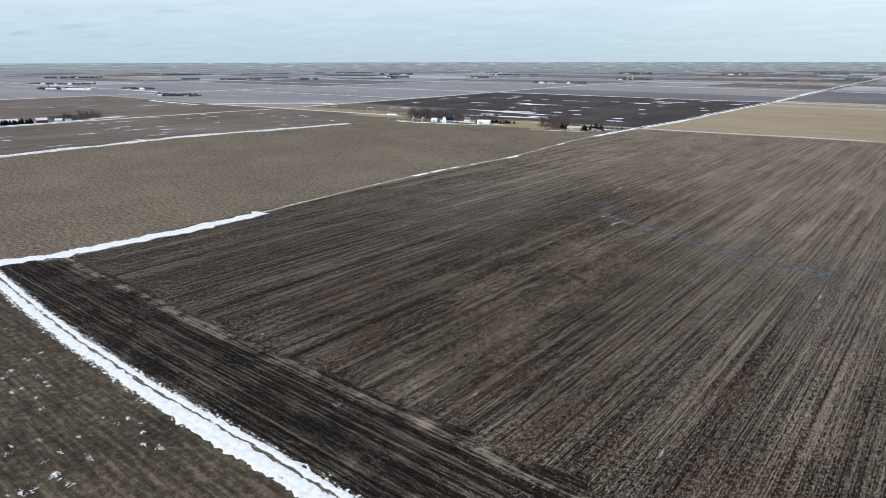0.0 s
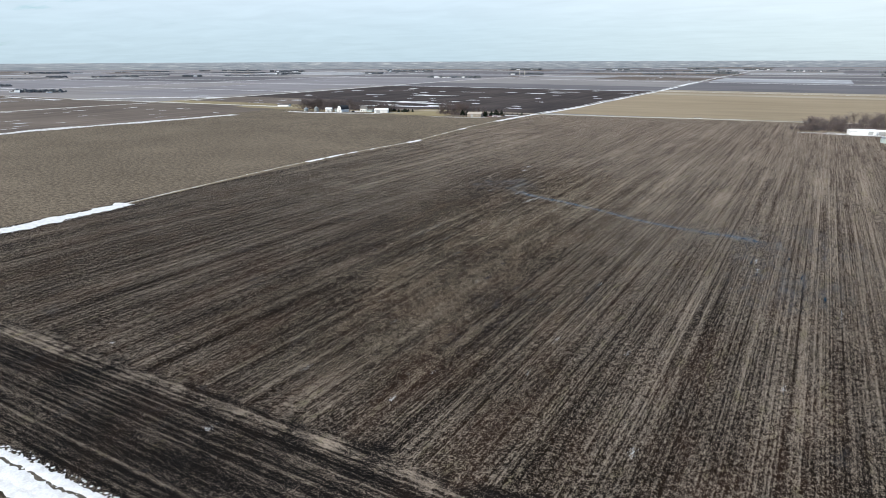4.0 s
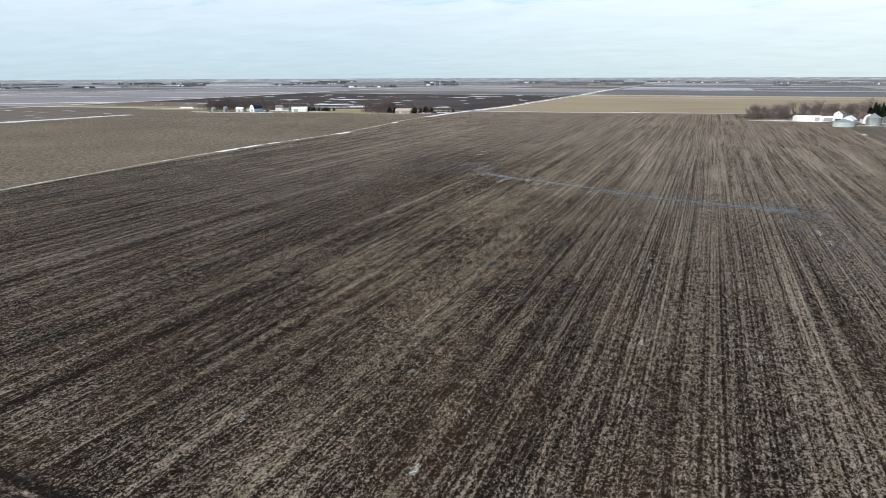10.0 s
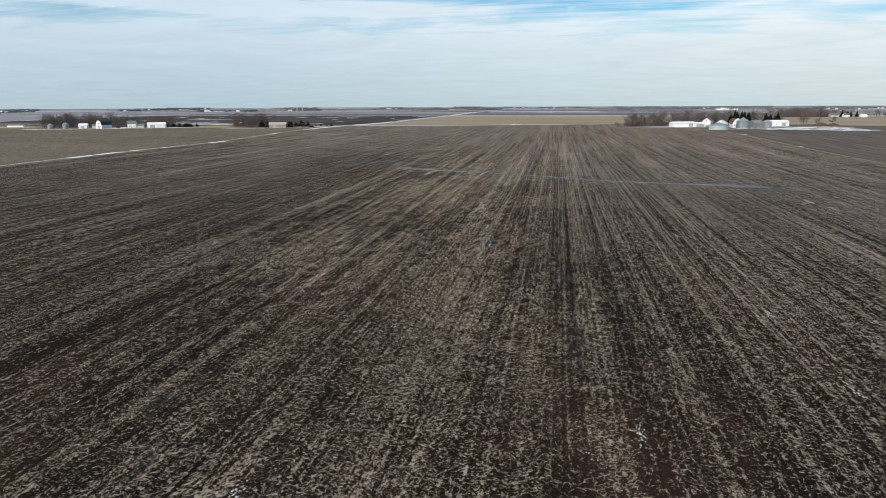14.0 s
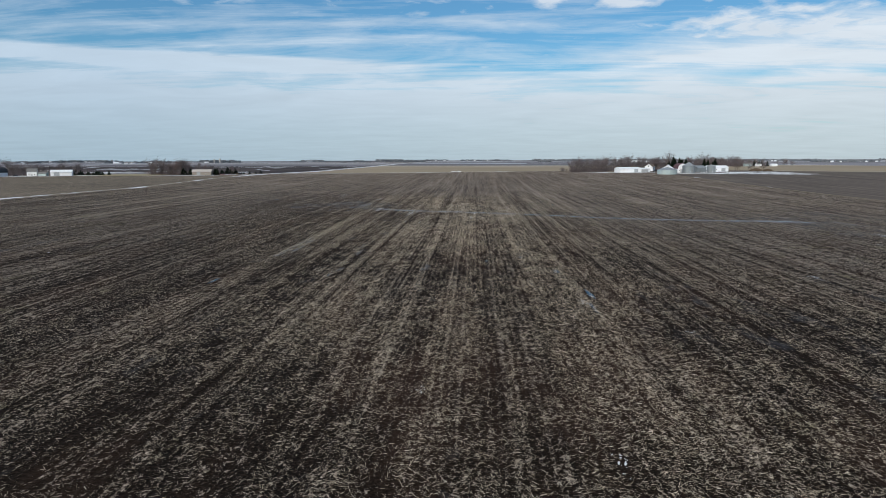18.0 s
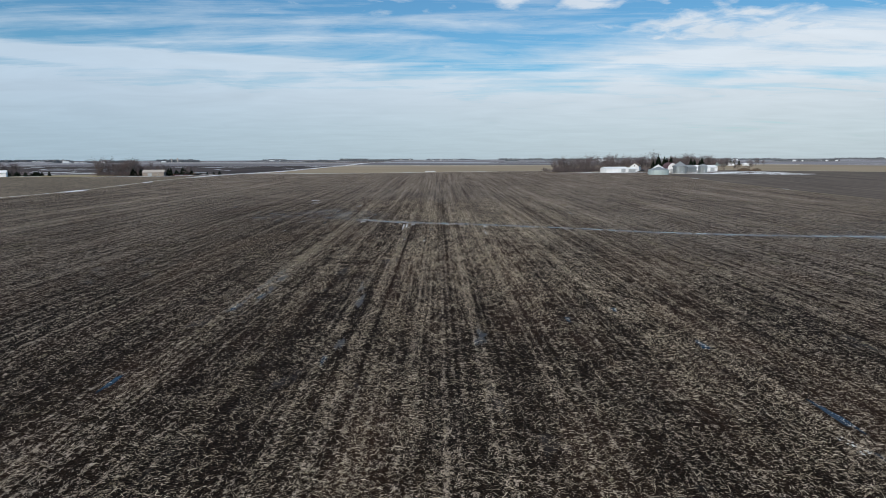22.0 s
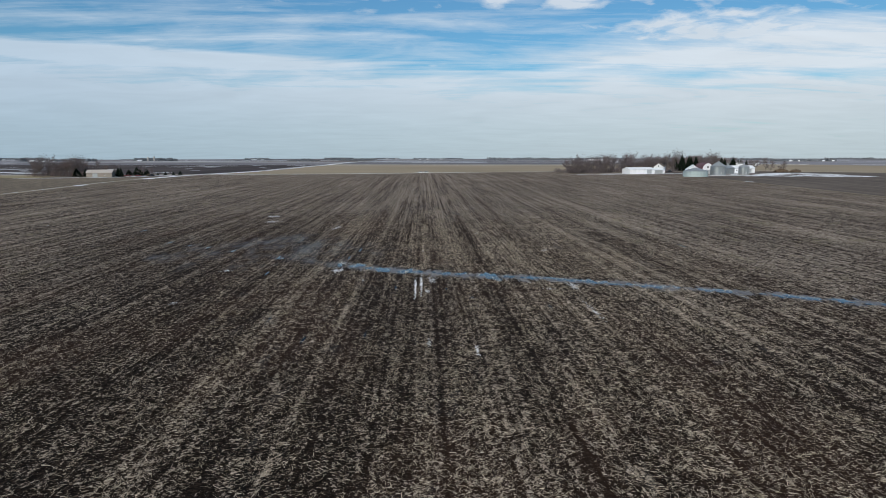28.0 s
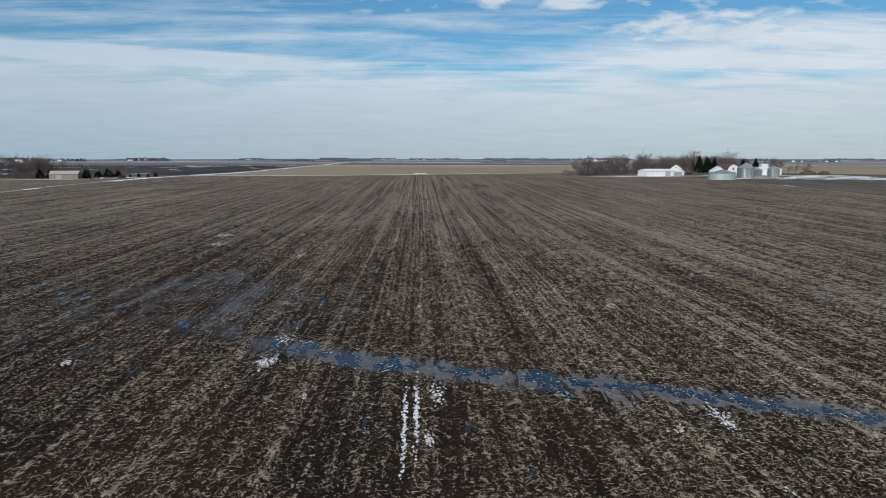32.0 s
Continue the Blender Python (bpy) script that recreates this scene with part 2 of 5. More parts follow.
def m_main_field():
    """Chisel-ploughed corn ground: dark soil, pale residue in rows along y, headland rows along x, damp low ground."""
    M = Mat("ploughed_corn_ground", 0.95, spec=0.12)
    x, y, z = M.xyz()

    def dev(n, w):
        return M.math("MULTIPLY", M.math("SUBTRACT", n, 0.5), w)

    def total(*terms):
        out = terms[0]
        for t in terms[1:]:
            out = M.math("ADD", out, t)
        return out

    # soil: nearly black, with reddish, olive and blue-grey stretches along the rows
    tone = M.noise((0.07, 0.022, 1), 4, 0.6)
    soil = M.ramp(tone, (0.36, (0.0062, 0.0050, 0.0048)), (0.5, (0.0100, 0.0070, 0.0054)), (0.62, (0.023, 0.0135, 0.0095)))
    clod = M.noise(4.2, 4, 0.75)
    soil = M.mix(M.ramp(clod, (0.48, 0.0), (0.66, 0.6)), soil, (0.062, 0.042, 0.030))
    # residue: passes, rows, clumps along the rows and loose clumps
    row = M.math("SINE", M.math("MULTIPLY", x, 2 * math.pi / 0.762))
    pale = M.ramp(M.math("COSINE", M.math("MULTIPLY", x, 2 * math.pi / TRAM)), (0.955, 0.0), (0.99, 1.0))
    f = total(
        dev(M.noise((0.10, 0.0012, 1), 2, 0.6, loc=(3, 0, 0)), 0.45),
        dev(M.noise((0.36, 0.0025, 1), 2, 0.7, loc=(7, 0, 0)), 0.9),
        dev(M.noise((0.95, 0.004, 1), 2, 0.75, loc=(17, 3, 0)), 2.0),
        dev(M.noise((1.5, 0.30, 1), 3, 0.75, loc=(5, 21, 0)), 1.3),
        dev(M.noise((0.95, 0.70, 1), 4, 0.85, loc=(31, 2, 0)), 3.9),
        dev(M.noise((0.045, 0.028, 1), 4, 0.6, loc=(30, 4, 0)), 0.75),
        M.math("MULTIPLY", row, 0.12), M.math("MULTIPLY", pale, 0.10))
    # headland: rows run along x at the south end, with a littered lip where the passes turn
    hp = M.noise(0.045, 4, 0.65, loc=(12, 14, 0))
    hrow = M.math("SINE", M.math("MULTIPLY", y, 2 * math.pi / 1.5))
    h = total(dev(M.noise((0.008, 0.6, 1), 3, 0.7, loc=(1, 5, 0)), 2.4), dev(M.noise((0.2, 1.3, 1), 3, 0.75, loc=(4, 5, 0)), 1.5), dev(M.noise((0.45, 0.5, 1), 5, 0.8, loc=(9, 5, 0)), 1.5), dev(hp, 1.4), M.math("MULTIPLY", hrow, 0.14), -0.22)
    lip = M.math("SUBTRACT", 1.0, M.math("MULTIPLY", M.math("ABSOLUTE", M.math("ADD", total(y, dev(M.noise(0.06, 3, 0.6, loc=(6, 6, 0)), 9.0)), 190.0)), 0.24), True)
    h = M.math("ADD", h, M.math("MULTIPLY", lip, M.math("MULTIPLY", M.math("SUBTRACT", M.noise(0.10, 4, 0.75, loc=(2, 3, 0)), 0.41), 5.5)))
    edge = M.math("ADD", y, M.math("MULTIPLY", M.noise((0.12, 0.05, 1), 3, 0.7), 22.0))
    head = M.math("MULTIPLY", M.math("SUBTRACT", -174.0, edge), 0.3, True)
    f = M.mix(head, f, h)
    soil = M.mix(M.math("MULTIPLY", head, 0.5), soil, (0.0085, 0.0085, 0.0095))
    # damp: along the rill, on the low ground to the south-east of it and in scattered furrows
    span = RUN[-1][0] - RUN[0][0]
    course = M.ramp(M.math("DIVIDE", M.math("SUBTRACT", x, RUN[0][0]), span), *[((a - RUN[0][0]) / span, c / 100.0) for a, c in RUN])
    away = M.math("ABSOLUTE", M.math("SUBTRACT", y, M.math("MULTIPLY", course, 100.0)))
    patch = M.noise((0.30, 0.10, 1), 4, 0.7, loc=(14, 9, 0))
    ends = M.math("SUBTRACT", 1.0, M.math("MULTIPLY", M.math("MAXIMUM", M.math("SUBTRACT", M.math("ABSOLUTE", M.math("SUBTRACT", x, 50.0)), 62.0), 0.0), 0.06), True)
    along = M.math("MULTIPLY", M.math("SUBTRACT", 1.0, M.math("MULTIPLY", away, 0.20), True), ends)
    ax, ay = M.math("MULTIPLY", M.math("SUBTRACT", x, 124.0), 0.026), M.math("MULTIPLY", M.math("ADD", y, 24.0), 0.013)
    low = M.math("SUBTRACT", 1.0, total(M.math("MULTIPLY", ax, ax), M.math("MULTIPLY", ay, ay)), True)
    bx, by = M.math("MULTIPLY", M.math("ADD", x, 26.0), 0.035), M.math("MULTIPLY", M.math("SUBTRACT", y, 78.0), 0.030)
    low = M.math("MAXIMUM", low, M.math("SUBTRACT", 1.0, total(M.math("MULTIPLY", bx, bx), M.math("MULTIPLY", by, by)), True))
    far = M.noise((0.05, 0.016, 1), 3, 0.6, loc=(44, 9, 0))
    wet = M.ramp(total(dev(patch, 1.6), M.math("MULTIPLY", along, 0.62), M.math("MULTIPLY", low, 0.34), dev(far, 1.1)), (0.22, 0.0), (0.62, 0.85))
    soil = M.mix(wet, soil, (0.013, 0.013, 0.0155))
    f = M.math("SUBTRACT", f, M.math("MULTIPLY", wet, 0.2))
    # more litter and paler soil towards the north and east, where the ground rises
    rise = M.math("MULTIPLY", total(y, M.math("MULTIPLY", M.math("SUBTRACT", x, 20.0), 0.6), 20.0), 0.004)
    f = total(f, M.math("MULTIPLY", M.math("MINIMUM", M.math("MAXIMUM", rise, 0.0), 1.0), 0.16), M.math("MULTIPLY", M.math("MINIMUM", M.math("MAXIMUM", rise, -0.7), 0.0), 0.27))
    soil = M.mix(M.math("MULTIPLY", rise, 0.6, True), soil, (0.074, 0.051, 0.040))
    # where the loose stalks lie as pieces, the soil shows less of its own litter
    mid = M.math("SUBTRACT", x, M.math("MULTIPLY", M.math("SUBTRACT", 0.0, y), 0.18))
    bare = M.math("MULTIPLY", M.math("SUBTRACT", 66.0, M.math("ABSOLUTE", mid)), 0.022, True)
    bare = M.math("MULTIPLY", bare, M.math("MULTIPLY", M.math("MULTIPLY", M.math("SUBTRACT", 165.0, y), 0.016, True), M.math("MULTIPLY", M.math("ADD", y, 176.0), 0.05, True)))
    f = M.math("SUBTRACT", f, M.math("MULTIPLY", bare, BARE))
    # fine pale pieces, thicker where the rows are
    g = total(dev(M.noise((5.5, 4.0, 3), 2, 0.6, dist=1.2), 0.55), dev(M.noise((10.0, 3.2, 3), 2, 0.6, loc=(3, 1, 0), dist=1.0), 0.35), dev(M.noise((3.0, 2.0, 1), 2, 0.8, loc=(9, 2, 0)), 0.45))
    g = M.math("ADD", g, M.math("MULTIPLY", f, 0.15))
    amount = M.ramp(g, (COVER, 0.0), (COVER + 0.055, 1.0))
    straw = M.ramp(M.noise(2.2, 4, 0.75), (0.3, (0.17, 0.135, 0.100)), (0.5, (0.37, 0.305, 0.243)), (0.7, (0.66, 0.57, 0.475)))
    olive = M.ramp(M.noise((0.25, 0.09, 1), 3, 0.7, loc=(71, 9, 0)), (0.55, 0.0), (0.68, 0.5))
    straw = M.mix(olive, straw, (0.24, 0.22, 0.11))
    M.color(M.mix(M.math("MULTIPLY", amount, 0.92), soil, straw))
    dry = M.math("SUBTRACT", 1.0, M.math("MULTIPLY", wet, M.math("SUBTRACT", 1.0, amount)))
    M.roughness(M.ramp(dry, (0.0, 0.34), (1.0, 0.95)))
    M.put(M.b.inputs["Specular IOR Level"], M.ramp(dry, (0.0, 0.35), (1.0, 0.03)))
    M.bump(total(clod, M.math("MULTIPLY", row, 0.3), amount), 0.8, 0.12)
    return M.m


def m_field(name, lo, mid, hi, rowscale=(0.25, 0.004), streak=0.5, patch=0.006, snow=0.0, fine=1.2, along="y", tilt=0.0, fw=0.25):
    """A far or side field: three soil or stubble tones, hazed for the far ones, streaks along the working direction,
    flecks of snow.
    """
    M = Mat(name, 0.95, spec=0.1)
    a, b = rowscale
    sc = (a, b, 1) if along == "y" else (b, a, 1)
    big = M.noise(patch, 4, 0.6, loc=(len(name) * 3.7, a * 50, 0))
    st = M.noise(sc, 3, 0.6, loc=(1.3, 2.2, 0), rot=tilt)
    fi = M.noise(fine, 4, 0.7)
    f = M.math("ADD", M.math("MULTIPLY", big, 1.0 - streak), M.math("MULTIPLY", st, streak))
    if fw > 0.5:
        fi = M.math("ADD", M.math("MULTIPLY", fi, 0.45), M.math("MULTIPLY", M.noise((0.42, 0.42, 1), 4, 0.8, loc=(5, 5, 0)), 0.55))
    f = M.math("ADD", M.math("MULTIPLY", f, 1.0 - fw), M.math("MULTIPLY", fi, fw))
    col = M.ramp(f, (0.41, lo), (0.5, mid), (0.59, hi)) if fw > 0.5 else M.ramp(f, (0.36, lo), (0.5, mid), (0.64, hi))
    if snow > 0:
        s = M.noise((0.05, 0.012, 1) if along == "y" else (0.012, 0.05, 1), 5, 0.65, loc=(8, 3, 0), rot=tilt)
        s2 = M.noise(0.006, 2, 0.5, loc=(2, 8, 0))
        mask = M.ramp(M.math("ADD", M.math("MULTIPLY", s, 0.7), M.math("MULTIPLY", s2, 0.3)), (0.66 - snow, 0.0), (0.70 - snow, 1.0))
        col = M.mix(mask, col, (0.62, 0.66, 0.72))
    M.color(col)
    M.bump(fi, 0.5, 0.1)
    return M.m


def m_snow(name, dirt=0.3, pat=0.5):
    M = Mat(name, 0.75, spec=0.3)
    d = M.ramp(M.noise(pat, 5, 0.65), (0.40, 1.0), (0.56, 0.0))
    g = M.noise(3.0, 4, 0.7)
    c = M.ramp(g, (0.3, (0.74, 0.77, 0.80)), (0.7, (0.88, 0.89, 0.91)))
    M.color(M.mix(M.math("MULTIPLY", d, dirt), c, (0.16, 0.13, 0.10)))
    M.bump(M.noise(1.2, 4, 0.6), 0.6, 0.15)
    return M.m


def m_paint(name, c, rough=0.6, wear=0.15, rib=0.0, metal=0.0, axis="x"):
    """Painted or galvanised siding with weather marks and ribs."""
    M = Mat(name, rough, metal, 0.4)
    st = M.noise((0.6, 0.6, 0.12), 4, 0.6)
    g = M.noise(2.5, 3, 0.6)
    dk = tuple(v * (1 - wear * 1.6) for v in c)
    lt = tuple(min(1, v * (1 + wear * 0.25)) for v in c)
    M.color(M.ramp(M.math("ADD", M.math("MULTIPLY", st, 0.65), M.math("MULTIPLY", g, 0.35)), (0.32, dk), (0.5, c), (0.68, lt)))
    if rib > 0:
        x, y, z = M.xyz()
        a = {"x": M.math("ADD", x, y), "z": z}[axis]
        w = M.math("SINE", M.math("MULTIPLY", a, 2 * math.pi / rib))
        M.bump(w, 0.5, 0.03)
    return M.m


def m_plain(name, lo, hi, scale=1.5, rough=0.85, spec=0.3, island=False):
    M = Mat(name, rough, 0.0, spec)
    f = M.noise(scale, 4, 0.65)
    if island:
        f = M.math("ADD", M.math("MULTIPLY", f, 0.4), M.math("MULTIPLY", M.island(), 0.6))
    M.color(M.ramp(f, (0.3, lo), (0.7, hi)))
    M.bump(M.noise(scale * 4, 3, 0.6), 0.4, 0.03)
    return M.m


MAIN = m_main_field()
MF = {
    "main": MAIN,
    "stubble": m_field("corn_stubble", (0.044, 0.036, 0.027), (0.138, 0.112, 0.083), (0.29, 0.24, 0.185), (0.35, 0.05), 0.3, 0.012, 0.0, 1.5, fw=0.88),
    "speckled": m_field("worked_stubble", (0.016, 0.013, 0.011), (0.060, 0.047, 0.035), (0.17, 0.14, 0.105), (0.7, 0.05), 0.6, 0.02, 0.0, 3.0, "x", fw=0.6),
    "brown": m_field("brown_worked_ground", (0.095, 0.078, 0.068), (0.145, 0.120, 0.104), (0.20, 0.168, 0.146), (0.05, 0.006), 0.5, 0.006, 0.045),
    "fallow": m_field("smooth_brown_fallow", (0.060, 0.049, 0.041), (0.115, 0.094, 0.079), (0.178, 0.147, 0.123), (0.35, 0.004), 0.7, 0.012, 0.0, 1.1, fw=0.35),
    "black": m_field("black_ploughed_ground", (0.034, 0.028, 0.028), (0.060, 0.049, 0.047), (0.098, 0.080, 0.074), (0.05, 0.004), 0.6, 0.006, 0.0, 0.6),
    "tan": m_field("bean_stubble", (0.25, 0.202, 0.138), (0.30, 0.244, 0.17), (0.35, 0.288, 0.206), (0.03, 0.003), 0.5, 0.004, 0.0, 0.6, "x"),
    "pale": m_field("pale_stubble", (0.28, 0.245, 0.19), (0.36, 0.32, 0.25), (0.47, 0.43, 0.36), (0.04, 0.003), 0.7, 0.004, 0.0, 0.6, "x"),
    "grass": m_field("dry_grass", (0.20, 0.165, 0.095), (0.27, 0.225, 0.135), (0.34, 0.29, 0.18), (0.1, 0.01), 0.4, 0.02),
    # from here on, distance haze is mixed into the colours: paler and bluer
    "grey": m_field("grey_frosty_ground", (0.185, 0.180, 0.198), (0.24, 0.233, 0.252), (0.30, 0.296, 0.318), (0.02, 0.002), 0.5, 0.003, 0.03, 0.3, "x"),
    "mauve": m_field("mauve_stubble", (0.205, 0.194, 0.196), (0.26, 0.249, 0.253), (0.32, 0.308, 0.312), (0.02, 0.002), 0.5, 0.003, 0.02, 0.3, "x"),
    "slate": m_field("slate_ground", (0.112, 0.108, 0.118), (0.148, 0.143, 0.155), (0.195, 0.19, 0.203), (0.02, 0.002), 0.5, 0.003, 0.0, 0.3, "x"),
    "pale_haze": m_field("snow_dusted_ground", (0.27, 0.285, 0.315), (0.35, 0.365, 0.395), (0.47, 0.485, 0.51), (0.02, 0.002), 0.5, 0.003, 0.06, 0.3, "x"),
}
SNOW = m_snow("old_snow", 0.18)
SNOW_EDGE = m_snow("thin_broken_snow", 0.75, 0.35)
FAR_SNOW = m_snow("drifted_snow", 0.35, 0.05)
GRAVEL = m_plain("gravel", (0.33, 0.305, 0.26), (0.52, 0.49, 0.435), 1.2)
WEEDS = m_plain("dry_ditch_grass", (0.15, 0.12, 0.07), (0.33, 0.28, 0.18), 1.0)

# ---- the land ----
def gauss(x, y, cx, cy, sx, sy):
    return math.exp(-0.5 * (((x - cx) / sx) ** 2 + ((y - cy) / sy) ** 2))


def land(x, y):
    """Height of the ground: a low rise under the bin farm and a gentle roll farther out."""
    z = 4.7 * gauss(x, y, 230, 470, 190, 170) + 1.6 * gauss(x, y, -270, 480, 130, 120) + 0.5 * gauss(x, y, -460, 450, 90, 90)
    d = math.hypot(x, y - 100)
    k = min(1.0, max(0.0, (d - 700) / 900))
    z += k * (2.2 * math.sin(x / 410 + 0.6) * math.cos(y / 520 - 0.4) + 1.8 * math.sin(x / 930 + y / 700))
    return z


def part(name, bm, mat, parent=None, label=""):
    """Links a bmesh as one mesh object, under a thing or a part where one is given."""
    me = bpy.data.meshes.new(name)
    bm.normal_update()
    bm.to_mesh(me)
    bm.free()
    me.materials.append(mat)
    ob = new(name, me)
    if parent is not None:
        ob.parent = parent
    if label:
        tagged(ob, label)
    return ob


def soft(ob):
    for p in ob.data.polygons:
        p.use_smooth = True
    return ob


def mesh_of(name, verts, faces, mat, parent=None, mats=None, index=None):
    me = bpy.data.meshes.new(name)
    me.from_pydata(verts, [], faces)
    for m in (mats or [mat]):
        me.materials.append(m)
    if index is not None:
        me.polygons.foreach_set("material_index", index)
    me.update()
    ob = new(name, me)
    if parent is not None:
        ob.parent = parent
    return ob


WEEDS_DARK = m_plain("muddy_wheel_track", (0.05, 0.042, 0.034), (0.13, 0.115, 0.095), 1.0)
MUDDY = m_plain("damp_dark_gravel", (0.11, 0.10, 0.085), (0.21, 0.19, 0.165), 1.0)
R1 = random.Random(11)
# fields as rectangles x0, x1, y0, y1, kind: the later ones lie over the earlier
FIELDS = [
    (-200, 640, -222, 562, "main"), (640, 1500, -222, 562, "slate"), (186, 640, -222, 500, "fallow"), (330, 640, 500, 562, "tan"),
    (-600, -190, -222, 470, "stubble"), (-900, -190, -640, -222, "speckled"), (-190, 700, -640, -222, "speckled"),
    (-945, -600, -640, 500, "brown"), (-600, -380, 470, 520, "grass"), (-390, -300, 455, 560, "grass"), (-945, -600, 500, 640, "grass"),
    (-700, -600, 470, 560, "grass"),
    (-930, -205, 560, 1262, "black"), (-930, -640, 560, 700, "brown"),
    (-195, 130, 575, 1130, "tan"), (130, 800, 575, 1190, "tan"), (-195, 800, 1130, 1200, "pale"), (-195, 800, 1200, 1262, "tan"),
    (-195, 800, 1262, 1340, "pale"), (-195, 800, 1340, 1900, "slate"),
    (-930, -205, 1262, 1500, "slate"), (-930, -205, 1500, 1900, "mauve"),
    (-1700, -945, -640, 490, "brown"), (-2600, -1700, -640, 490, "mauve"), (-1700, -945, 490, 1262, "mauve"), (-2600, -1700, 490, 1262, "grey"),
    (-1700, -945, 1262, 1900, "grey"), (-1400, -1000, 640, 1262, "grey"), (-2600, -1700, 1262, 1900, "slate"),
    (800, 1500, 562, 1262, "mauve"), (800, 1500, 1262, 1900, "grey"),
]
XL = [-9000, -6500, -5200, -4400, -3600, -3000, -2600, -1700, -1400, -1000, -945, -930, -900, -700, -640, -600, -390, -380, -300, -205, -200, -195, -190,
      130, 186, 330, 640, 700, 800, 1500, 2300, 3100, 3900, 4700, 6000, 9000]
YL = [-6000, -3000, -1500, -640, -222, 455, 470, 490, 500, 520, 560, 562, 575, 640, 700, 1130, 1190, 1200, 1262, 1340, 1500, 1900, 2300, 2700, 3150, 3600, 4100, 4600, 5200, 6200, 9000]


def refine(lines, near, step, far):
    out = []
    for a, b in zip(lines, lines[1:]):
        mid = (a + b) / 2
        s = step if near[0] < mid < near[1] else far
        n = max(1, math.ceil((b - a) / s))
        out += [a + (b - a) * i / n for i in range(n)]
    return out + [lines[-1]]


GX, GY = refine(XL, (-1000, 900), 22, 180), refine(YL, (-640, 1400), 22, 180)
KINDS = list(MF)
# mostly the grounds with haze in their colours
far_kinds = ["grey", "mauve", "slate", "grey", "mauve", "pale_haze", "slate", "brown", "mauve"]


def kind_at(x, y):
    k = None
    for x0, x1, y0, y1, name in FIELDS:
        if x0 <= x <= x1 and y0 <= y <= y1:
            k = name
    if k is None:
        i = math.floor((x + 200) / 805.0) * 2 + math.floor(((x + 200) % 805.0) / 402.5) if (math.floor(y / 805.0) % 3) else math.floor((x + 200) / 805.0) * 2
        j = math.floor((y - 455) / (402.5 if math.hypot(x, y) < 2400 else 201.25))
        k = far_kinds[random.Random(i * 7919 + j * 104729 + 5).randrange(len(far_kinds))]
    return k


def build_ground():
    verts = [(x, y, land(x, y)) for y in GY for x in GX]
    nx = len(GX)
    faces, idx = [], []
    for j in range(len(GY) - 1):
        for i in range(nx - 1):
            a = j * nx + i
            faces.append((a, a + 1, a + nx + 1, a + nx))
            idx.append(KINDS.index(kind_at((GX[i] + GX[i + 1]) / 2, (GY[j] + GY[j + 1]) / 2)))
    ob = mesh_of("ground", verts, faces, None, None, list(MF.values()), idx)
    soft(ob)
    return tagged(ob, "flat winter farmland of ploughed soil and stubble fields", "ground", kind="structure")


ground = build_ground()


def noise1(x, y, s):
    return noise.noise(Vector((x * s, y * s, 3.3)))


def ribbon(name, line, width, mat, lift=0.06, ragged=0.0, step=6.0, crown=0.0, seed=0, cross=4, rs=0.12):
    """A strip of ground cover along a line of (x, y), lying on the land, with a ragged edge."""
    pts = []
    for (x0, y0), (x1, y1) in zip(line, line[1:]):
        n = max(1, int(math.hypot(x1 - x0, y1 - y0) / step))
        pts += [(x0 + (x1 - x0) * i / n, y0 + (y1 - y0) * i / n) for i in range(n)]
    pts.append(line[-1])
    verts, faces = [], []
    for i, (x, y) in enumerate(pts):
        xa, ya = pts[max(0, i - 1)]
        xb, yb = pts[min(len(pts) - 1, i + 1)]
        l = math.hypot(xb - xa, yb - ya) or 1
        nx, ny = -(yb - ya) / l, (xb - xa) / l
        wl = width / 2 * (1 + ragged * (1.6 * noise1(x + seed, y, rs) + 0.8 * noise1(x, y + seed, rs * 4)))
        wr = width / 2 * (1 + ragged * (1.6 * noise1(x + seed + 99, y, rs) + 0.8 * noise1(x, y + seed + 77, rs * 4)))
        for k in range(cross + 1):
            u = k / cross
            o = -max(0.02, wl) * (1 - u) + max(0.02, wr) * u
            px_, py_ = x + nx * o, y + ny * o
            c = math.sin(math.pi * u)
            verts.append((px_, py_, land(px_, py_) + lift * (0.35 + 0.65 * min(1, c * 2)) + crown * c))
    for i in range(len(pts) - 1):
        for k in range(cross):
            a = i * (cross + 1) + k
            faces.append((a, a + 1, a + cross + 2, a + cross + 1))
    return soft(mesh_of(name, verts, faces, mat))


WEST_EDGE = [(-196, -212), (-186, -190), (-181, -117), (-185, -72), (-195, 25), (-200, 118), (-193, 225), (-206, 365), (-205, 470), (-203, 548)]
SOUTH_EDGE = [(-330, -211), (-200, -217.5), (-156, -220.5), (-118, -223), (-74, -225), (-20, -225.5), (33, -223.5), (120, -223), (420, -223), (700, -223)]
EW_ROAD = [(-1700, 492), (-945, 497), (-640, 505), (-420, 530), (-300, 542), (-203, 548), (-100, 556), (0, 566), (130, 560), (300, 566), (800, 566), (2500, 566)]
NS_ROAD = [(-203, 552), (-200, 730), (-206, 873), (-203, 1083), (-199, 1305), (-212, 1705), (-235, 2478), (-250, 3523), (-270, 5200)]
W_ROAD = [(-948, -1500), (-947, 15), (-953, 169), (-942, 355), (-930, 476), (-925, 560), (-930, 1262), (-940, 2600)]

